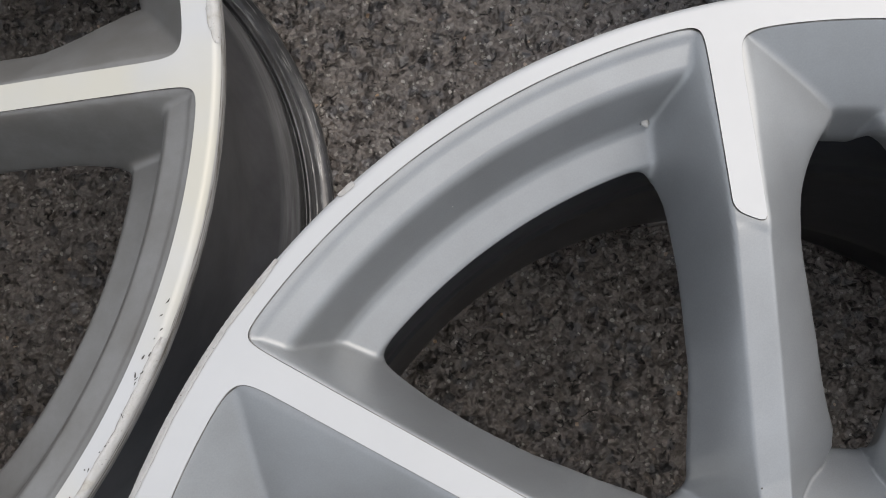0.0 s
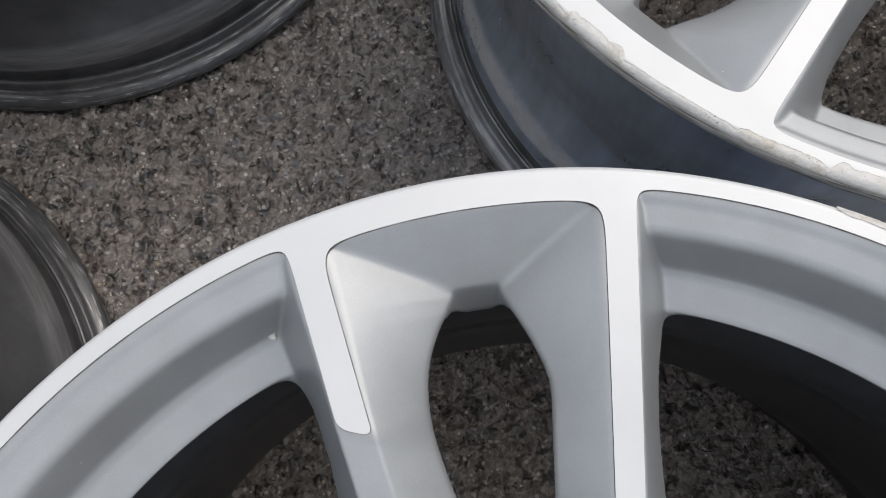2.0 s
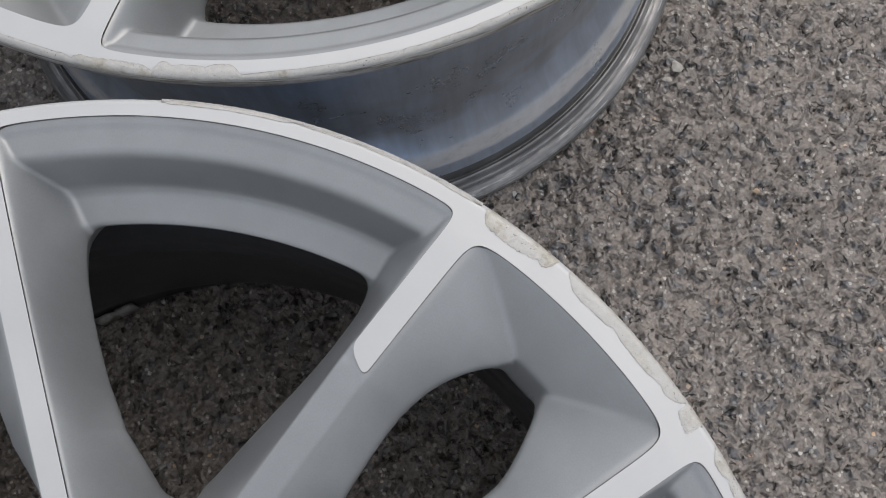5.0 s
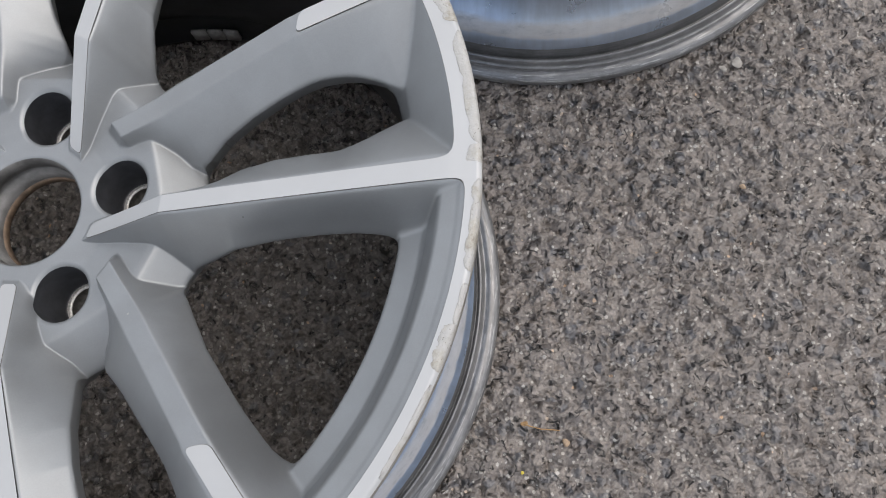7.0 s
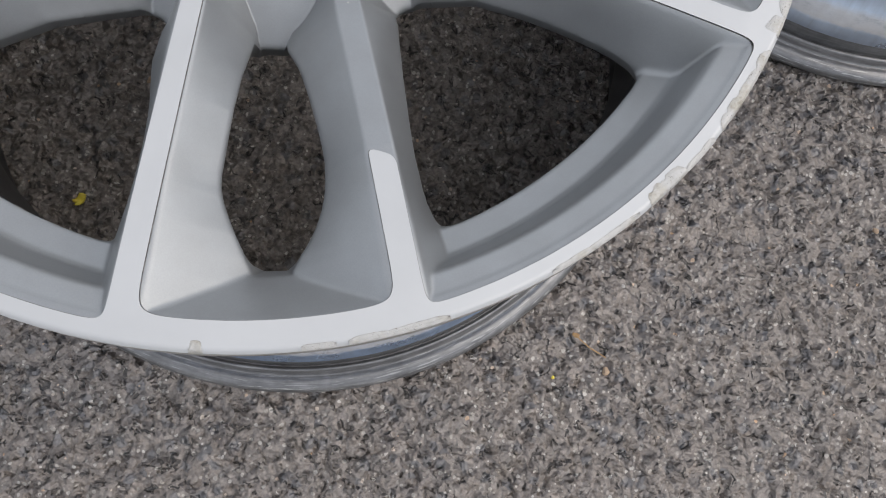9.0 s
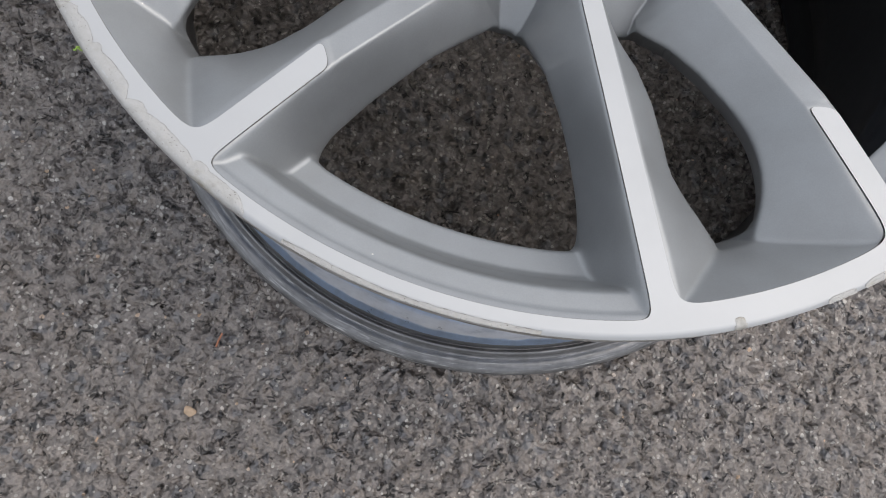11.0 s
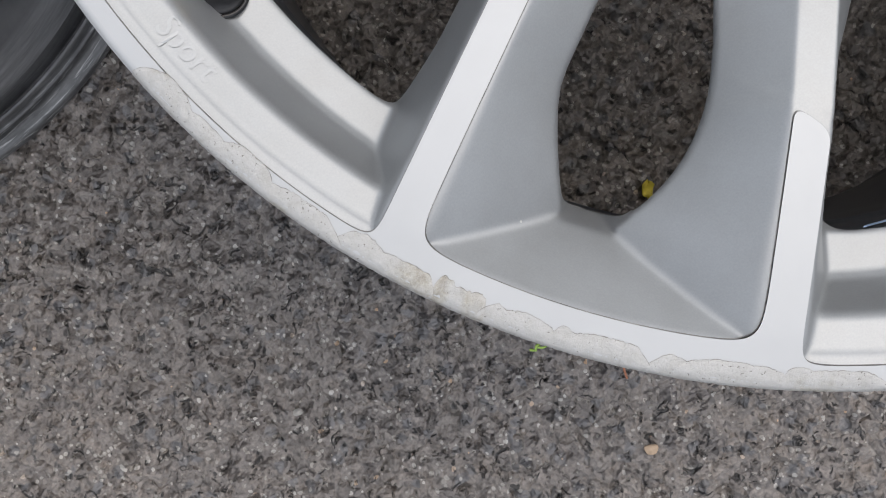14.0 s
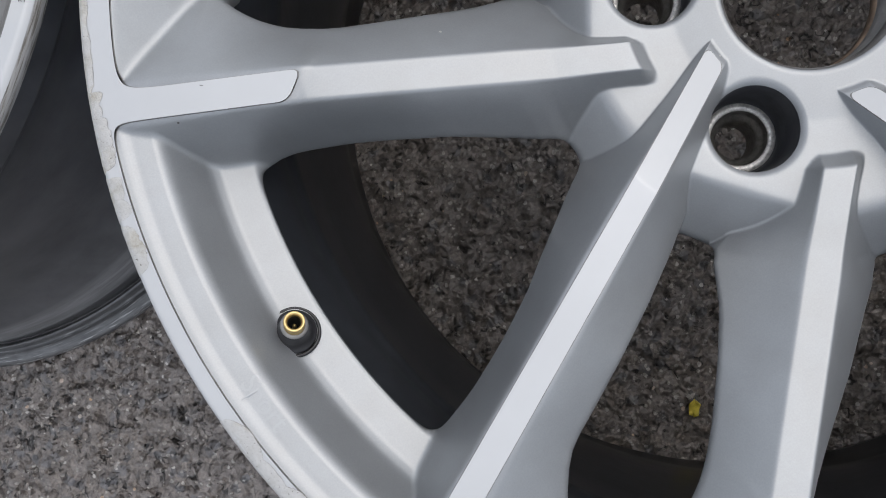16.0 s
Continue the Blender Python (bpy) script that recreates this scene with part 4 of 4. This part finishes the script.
# valve in one wide window
def valve_stem(wheel):
    foot, tip = polar(266.45, 0.2268, H - 0.0290), polar(266.9, 0.2191, H - 0.0140)
    axis = (tip - foot).normalized()
    turn = axis.to_track_quat("Z", "Y").to_matrix().to_4x4()
    m = Matrix.Translation(foot) @ turn
    L = (tip - foot).length
    stem = mesh_object("valve_stem", *lathe([(0.0084, -0.004), (0.0084, 0.0008), (0.0078, 0.0013), (0.0068, 0.0018), (0.0060, 0.0045), (0.0054, 0.0090), (0.0051, L - 0.0068), (0.0049, L - 0.0064)], 40), RUBBER, wheel, "black rubber valve stem")
    stem.matrix_basis = m
    mesh_object("valve_collar", *lathe([(0.0051, L - 0.0068), (0.0052, L - 0.0062), (0.0049, L - 0.0056), (0.0039, L - 0.0055)], 40), DARK_METAL, stem, "dull grey metal collar")
    rings = []
    for i in range(3):
        z = L - 0.0053 + i * 0.0011
        rings += [(0.00365, z), (0.0039, z + 0.0003), (0.0039, z + 0.0006), (0.00365, z + 0.0010)]
    mesh_object("valve_tube", *lathe([(0.0038, L - 0.0060)] + rings + [(0.0039, L - 0.0014), (0.0039, L - 0.0004), (0.0036, L), (0.0030, L - 0.0002), (0.0025, L - 0.0010), (0.0024, L - 0.0022)], 32), BRASS, stem, "threaded brass tube")
    # black lining paints in the shade inside the brass tube
    mesh_object("valve_bore", *lathe([(0.0024, L - 0.0022), (0.0023, L - 0.012), (0.0, L - 0.012)], 24), RUBBER, stem, "dark bore of the valve")
    mesh_object("valve_pin", *lathe([(0.0, L - 0.0062), (0.0006, L - 0.0063), (0.0008, L - 0.007), (0.0008, L - 0.011)], 12), BRASS, stem)
    # black ring paints in the shadow at the edge of the valve hole
    mesh_object("valve_seat", *lathe([(0.0100, 0.0000), (0.0096, 0.0008), (0.0090, 0.0009), (0.0086, 0.0004), (0.0085, -0.004)], 40), RUBBER, stem, "black rubber foot of the stem")
    return stem


valve_stem(main_wheel)

# label on the barrel
BZ = sorted((z, r) for r, z in OUTER)


def barrel_r(z):
    return float(np.interp(z, [p[0] for p in BZ], [p[1] for p in BZ]))


def on_barrel(phi, z, lift):
    return polar(phi, barrel_r(z) + lift, z)


SLOPE = [(0.2225 - barrel_r(z) + 0.25 * (z - 0.0605), z) for z in np.linspace(0.045, 0.19, 120)]


def cone_z(d):
    """Height of the place a distance d up the cone, as seen from above."""
    return float(np.interp(d, [a for a, _ in SLOPE], [b for _, b in SLOPE]))


def barrel_patch(name, phi0, phi1, z0, z1, lift, mat, parent, label=""):
    nu, nv = 24, 40
    verts = [tuple(on_barrel(phi0 + (phi1 - phi0) * i / nu, z0 + (z1 - z0) * j / nv, lift)) for i in range(nu + 1) for j in range(nv + 1)]
    faces = [(i * (nv + 1) + j, i * (nv + 1) + j + 1, (i + 1) * (nv + 1) + j + 1, (i + 1) * (nv + 1) + j) for i in range(nu) for j in range(nv)]
    return mesh_object(name, verts, faces, mat, parent, label)


def flat_text(body, size):
    cu = bpy.data.curves.new("lettering", "FONT")
    cu.body, cu.size, cu.align_x, cu.align_y = body, size, "CENTER", "CENTER"
    cu.resolution_u = 3
    ob = bpy.data.objects.new("lettering", cu)
    scene.collection.objects.link(ob)
    me = ob.to_mesh()
    verts = [v.co.copy() for v in me.vertices]
    faces = [tuple(p.vertices) for p in me.polygons]
    ob.to_mesh_clear()
    bpy.data.objects.remove(ob)
    return verts, faces


WHITE = plain("white_label_paper", (0.60, 0.615, 0.66), 0.5, 0.0, 300, 0.04)
INK = plain("black_print", (0.03, 0.03, 0.035), 0.5)
GREEN = plain("lime_paint_pen", (0.36, 0.70, 0.04), 0.45, 0.0, 90, 0.2)
sticker = barrel_patch("sticker", 129.5, 145.7, 0.0578, 0.1450, 0.0006, WHITE, main_wheel, "white paper label with printed size")


def label_text(body, phi, z, size):
    verts, faces = flat_text(body, size)
    k = 180 / math.pi / 0.223
    return mesh_object("printed_text", [tuple(on_barrel(phi + v.y * k + v.x * 20, cone_z(z + v.x * 0.335), 0.0010)) for v in verts], faces, INK, sticker, "", False)


label_text("8W0 601 025", 134.4, 0.0086, 0.0101)
label_text('19"', 138.6, 0.0092, 0.0101)
for d0, d1 in ((0.0034, 0.0098), (0.0110, 0.0146)):
    barrel_patch("printed_bar", 141.7, 142.6, cone_z(d0), cone_z(d1), 0.0010, INK, sticker)


def pen_stroke(points, width):
    verts, faces = [], []
    n = 40
    ps = [np.array(p) for p in points]

    def at(t):
        t = t * (len(ps) - 1)
        i = min(int(t), len(ps) - 2)
        u = t - i
        p0, p1, p2, p3 = ps[max(i - 1, 0)], ps[i], ps[i + 1], ps[min(i + 2, len(ps) - 1)]
        return 0.5 * (2 * p1 + (p2 - p0) * u + (2 * p0 - 5 * p1 + 4 * p2 - p3) * u * u + (3 * p1 - p0 - 3 * p2 + p3) * u ** 3)

    for i in range(n + 1):
        c, d = at(i / n), at(min(1, i / n + 0.02)) - at(max(0, i / n - 0.02))
        dx, dz = d[0] * 0.0039, d[1]
        l = math.hypot(dx, dz) + 1e-9
        w = width * (0.8 + 0.25 * math.sin(i * 0.9)) / 2
        for s in (-1, 1):
            verts.append(tuple(on_barrel(c[0] - s * w * dz / l / 0.0039, c[1] + s * w * dx / l, 0.0007)))
        if i:
            faces.append((2 * i - 2, 2 * i, 2 * i + 1, 2 * i - 1))
    return verts, faces


mesh_object("paint_mark", *pen_stroke([(161.3, cone_z(0.0032)), (157.2, cone_z(0.0022)), (152.7, cone_z(0.0020)), (149.8, cone_z(0.0020)), (148.8, cone_z(0.0055)), (149.3, cone_z(0.0106)), (152.4, cone_z(0.0140)), (156.7, cone_z(0.0101)), (158.6, cone_z(0.0073))], 0.0052), GREEN, main_wheel, "lime green paint pen mark")
mesh_object("paint_mark", *pen_stroke([(161.2, cone_z(0.0062)), (158.4, cone_z(0.0058)), (155.6, cone_z(0.0044)), (154.4, cone_z(0.0030))], 0.0034), GREEN, main_wheel, "lime green paint pen mark")

# adhesive balance weights inside the barrel
ZINC = plain("pale_zinc", (0.46, 0.45, 0.43), 0.5, 0.3, 300, 0.2)
for k, phi in enumerate((9.2, 12.9, 16.4)):
    bm = bmesh.new()
    bmesh.ops.create_cube(bm, size=1.0, matrix=Matrix.Diagonal((0.0132, 0.004, 0.0135, 1)))
    bmesh.ops.bevel(bm, geom=bm.edges[:], offset=0.0008, segments=2, affect="EDGES")
    w = part("balance_weight", bm, ZINC, main_wheel, "pale adhesive balance weight")
    w.matrix_basis = Matrix.Translation(polar(phi, 0.2282, 0.0150)) @ pose(0, 0, 0, 0, 0, -phi)

# peeled coating, a bare scratch and painted reflections inside the barrel
FLAKE_GLINT = plain("peeled_coating_and_glint", (0.58, 0.57, 0.55), 0.6, 0.0, 500, 0.15)
BLUE_GLINT = plain("painted_blue_reflection", (0.34, 0.46, 0.66), 0.35, 0.5, 200, 0.15)
IZ = sorted((z, r) for r, z in INNER_P)


def on_inner(phi, z, lift):
    return polar(phi, float(np.interp(z, [p[0] for p in IZ], [p[1] for p in IZ])) - lift, z)


def barrel_scrap(name, ends, height, mat, label, seed, ragged=0.8):
    """A strip on the inner barrel from one (angle, height) to another, with a torn upper edge."""
    rng = random.Random(seed)
    (p0, z0), (p1, z1) = ends
    n = 36
    verts, faces = [], []
    for i in range(n + 1):
        u = i / n
        h = height * min(1, 8 * u, 8 * (1 - u)) * (1 - ragged + ragged * rng.uniform(0.1, 1.2))
        a, z = p0 + (p1 - p0) * u, z0 + (z1 - z0) * u
        for dz, lift in ((0, 0.0004), (-0.5 * h, 0.0010), (-h, 0.0005)):
            verts.append(tuple(on_inner(a, z + dz, lift)))
        if i:
            b = 3 * i - 3
            faces += [(b, b + 3, b + 4, b + 1), (b + 1, b + 4, b + 5, b + 2)]
    return mesh_object(name, verts, faces, mat, main_wheel, label)


barrel_scrap("coating_flake", ((202.8, 0.1945), (196.0, 0.1948)), 0.0024, FLAKE_GLINT, "ragged white strip of peeled coating and painted glint", 5)
barrel_scrap("coating_flake", ((157.0, 0.1895), (146.0, 0.1855)), 0.0036, FLAKE_GLINT, "ragged white strip of peeled coating and painted glint", 6)
# this thin strip paints in a sharp white reflection on the barrel
barrel_scrap("coating_flake", ((232.5, 0.1938), (225.5, 0.1985)), 0.0012, FLAKE_GLINT, "ragged white strip of peeled coating and painted glint", 7)
# two blue strips paint reflections onto the black inner barrel
barrel_scrap("bare_scratch", ((205.3, 0.1950), (198.0, 0.1875)), 0.0014, BLUE_GLINT, "bluish reflection streak painted on", 8, 0.15)
barrel_scrap("bare_scratch", ((201.5, 0.1940), (198.6, 0.1915)), 0.0014, BLUE_GLINT, "bluish reflection streak painted on", 9, 0.15)
barrel_scrap("bare_scratch", ((196.2, 0.1775), (192.0, 0.1690)), 0.0030, SEAT, "dull bare metal scratch", 10, 0.5)

# beige chip in the paint
bm = bmesh.new()
bmesh.ops.create_icosphere(bm, subdivisions=2, radius=1.0)
for v in bm.verts:
    v.co = Vector((v.co.x * 0.0016, v.co.y * 0.0019, v.co.z * 0.0008)) * (1 + 0.25 * math.sin(v.co.x * 5 + v.co.y * 7))
chip = part("stuck_grit", bm, SCRAPED, main_wheel, "beige grit stuck on the paint")
GRIT_AT = (-4.4, 0.2290)

# faint word on the paint beside the valve
FAINT = plain("faint_grey_lettering", (0.326, 0.339, 0.352), 0.43, 0.62, 200, 0.02)


def face_point(phi, r, lift):
    k = round((phi - 14.5) / 72)
    loc = radians(phi - 72 * k)
    z = float(wheel_field(np.array([r * math.sin(loc)]), np.array([r * math.cos(loc)]))[0][0])
    return polar(phi, r, H + z + lift)


chip.matrix_basis = Matrix.Translation(face_point(GRIT_AT[0], GRIT_AT[1], 0.0004))
verts, faces = flat_text("Sport", 0.0100)
mesh_object("faint_decal", [tuple(face_point(262.4 - v.x * 172 / math.pi / 0.2415, 0.2415 - v.y, -0.0001)) for v in verts], faces, FAINT, main_wheel, "faint grey lettering", False)


# litter on the asphalt
def twig(name, points, radius, mat, label, category):
    cu = bpy.data.curves.new(name, "CURVE")
    cu.dimensions = "3D"
    cu.bevel_depth = radius
    cu.bevel_resolution = 1
    sp = cu.splines.new("POLY")
    sp.points.add(len(points) - 1)
    for q, c in zip(sp.points, points):
        q.co = (*c, 1)
    ob = new(name, cu)
    me = bpy.data.meshes.new_from_object(ob)
    bpy.data.objects.remove(ob)
    me.materials.append(mat)
    return tagged(new(name, me), label, category)


def pebble(name, x, y, size, mat, label, seed, flat=0.6):
    rng = random.Random(seed)
    bm = bmesh.new()
    bmesh.ops.create_icosphere(bm, subdivisions=2, radius=1.0)
    sx, sy = rng.uniform(0.7, 1.1), rng.uniform(0.5, 0.9)
    ph = [rng.uniform(0, 6) for _ in range(3)]
    for v in bm.verts:
        k = 1 + 0.18 * math.sin(3 * v.co.x + ph[0]) + 0.15 * math.sin(4 * v.co.y + ph[1]) + 0.1 * math.sin(5 * v.co.z + ph[2])
        v.co = Vector((v.co.x * sx, v.co.y * sy, v.co.z * flat)) * size * k
    me = bpy.data.meshes.new(name)
    bm.to_mesh(me)
    bm.free()
    me.materials.append(mat)
    ob = tagged(new(name, me), label, "stone")
    ob.matrix_basis = pose(x, y, size * 0.22 - 0.001, 0, 0, rng.uniform(0, 360))
    return ob


STONE_PALE = plain("pale_stone", (0.36, 0.34, 0.31), 0.7, 0, 200)
STONE_TAN = plain("tan_stone", (0.44, 0.32, 0.22), 0.7, 0, 200)
LEAF = plain("yellow_leaf", (0.68, 0.55, 0.07), 0.55, 0, 150)
TWIG = plain("red_brown_twig", (0.36, 0.15, 0.085), 0.6, 0, 200)
CLAY = plain("dull_red_stone", (0.17, 0.095, 0.075), 0.7, 0, 200)
STRAW = plain("straw", (0.36, 0.22, 0.10), 0.6, 0, 200)
MOSS = plain("green_moss", (0.26, 0.40, 0.08), 0.6, 0, 200)
pebble("pebble", -0.360, -0.1575, 0.0034, STONE_PALE, "white pebble bedded in the asphalt", 1)
pebble("pebble", 0.474, 0.111, 0.0048, STONE_PALE, "pale rounded pebble bedded in the asphalt", 2, 0.3)
pebble("pebble", 0.462, 0.108, 0.0034, STONE_PALE, "pale rounded pebble bedded in the asphalt", 12, 0.3)
pebble("pebble", 0.280, -0.162, 0.0038, STONE_TAN, "small beige stone beside a dry stalk", 3)
pebble("pebble", 0.451, 0.006, 0.0035, STONE_TAN, "small orange stone bedded in the asphalt", 4)
pebble("pebble", -0.1955, -0.295, 0.0042, STONE_TAN, "orange-tan stone chip on the asphalt", 5, 0.35)
pebble("pebble", -0.102, -0.062, 0.0034, STONE_TAN, "orange stone chip seen through a window of the wheel", 6)
pebble("pebble", -0.357, -0.252, 0.0040, CLAY, "reddish stone chip on the asphalt", 7, 0.4)
twig("twig", [(-0.1835, -0.2510, 0.0006), (-0.1825, -0.2470, 0.0012), (-0.1805, -0.2415, 0.0010)], 0.0007, TWIG, "short red-brown twig on the asphalt", "twig")
twig("dry_stalk", [(0.252, -0.1440, 0.0008), (0.256, -0.1465, 0.0016), (0.264, -0.1500, 0.0014), (0.271, -0.1515, 0.0010), (0.277, -0.1530, 0.0006)], 0.00045, STRAW, "thin dry straw stalk with a seed husk", "twig")
pebble("seed_husk", 0.2525, -0.1442, 0.0026, STRAW, "dry brown seed husk on the asphalt", 8, 0.5)
pebble("yellow_petal", 0.245, -0.178, 0.0016, LEAF, "tiny yellow petal on the asphalt", 9, 0.4)


def curled_leaf(x, y, size, turn):
    bm = bmesh.new()
    n = 7
    grid = []
    for i in range(n):
        u = i / (n - 1)
        w = math.sin(math.pi * min(0.97, u * 0.92 + 0.06)) * 0.36 * (1 + 0.16 * math.sin(u * 11))
        row = []
        for j in range(5):
            v = (j / 4 - 0.5) * 2
            row.append(bm.verts.new(((u - 0.5) * size + 0.10 * size * math.sin(v * 3 + u * 6), v * w * size, size * (0.10 + 0.32 * abs(v) ** 1.5 * math.sin(u * 5 + 1) ** 2 + 0.18 * u))))
        grid.append(row)
    for i in range(n - 1):
        for j in range(4):
            bm.faces.new((grid[i][j], grid[i + 1][j], grid[i + 1][j + 1], grid[i][j + 1]))
    me = bpy.data.meshes.new("dry_leaf")
    bm.to_mesh(me)
    bm.free()
    me.materials.append(LEAF)
    me.polygons.foreach_set("use_smooth", [True] * len(me.polygons))
    ob = tagged(new("dry_leaf", me), "small curled yellow leaf lying on the asphalt", "leaf")
    mod = ob.modifiers.new("thickness", "SOLIDIFY")
    mod.thickness = 0.0004
    ob.matrix_basis = pose(x, y, -0.0005, 0, 0, turn)
    return ob


curled_leaf(-0.1115, -0.1640, 0.0098, 55)
twig("moss_shred", [tuple(polar(232.5, 0.2574, H - 0.0030)), tuple(polar(232.7, 0.2586, H - 0.0026)), tuple(polar(232.6, 0.2598, H - 0.0036)), tuple(polar(232.9, 0.2604, H - 0.0050))], 0.00042, MOSS, "shred of green moss caught on the rim", "moss")
twig("moss_shred", [tuple(polar(232.1, 0.2576, H - 0.0026)), tuple(polar(232.3, 0.2583, H - 0.0022)), tuple(polar(232.6, 0.2588, H - 0.0030))], 0.00035, MOSS, "shred of green moss caught on the rim", "moss")
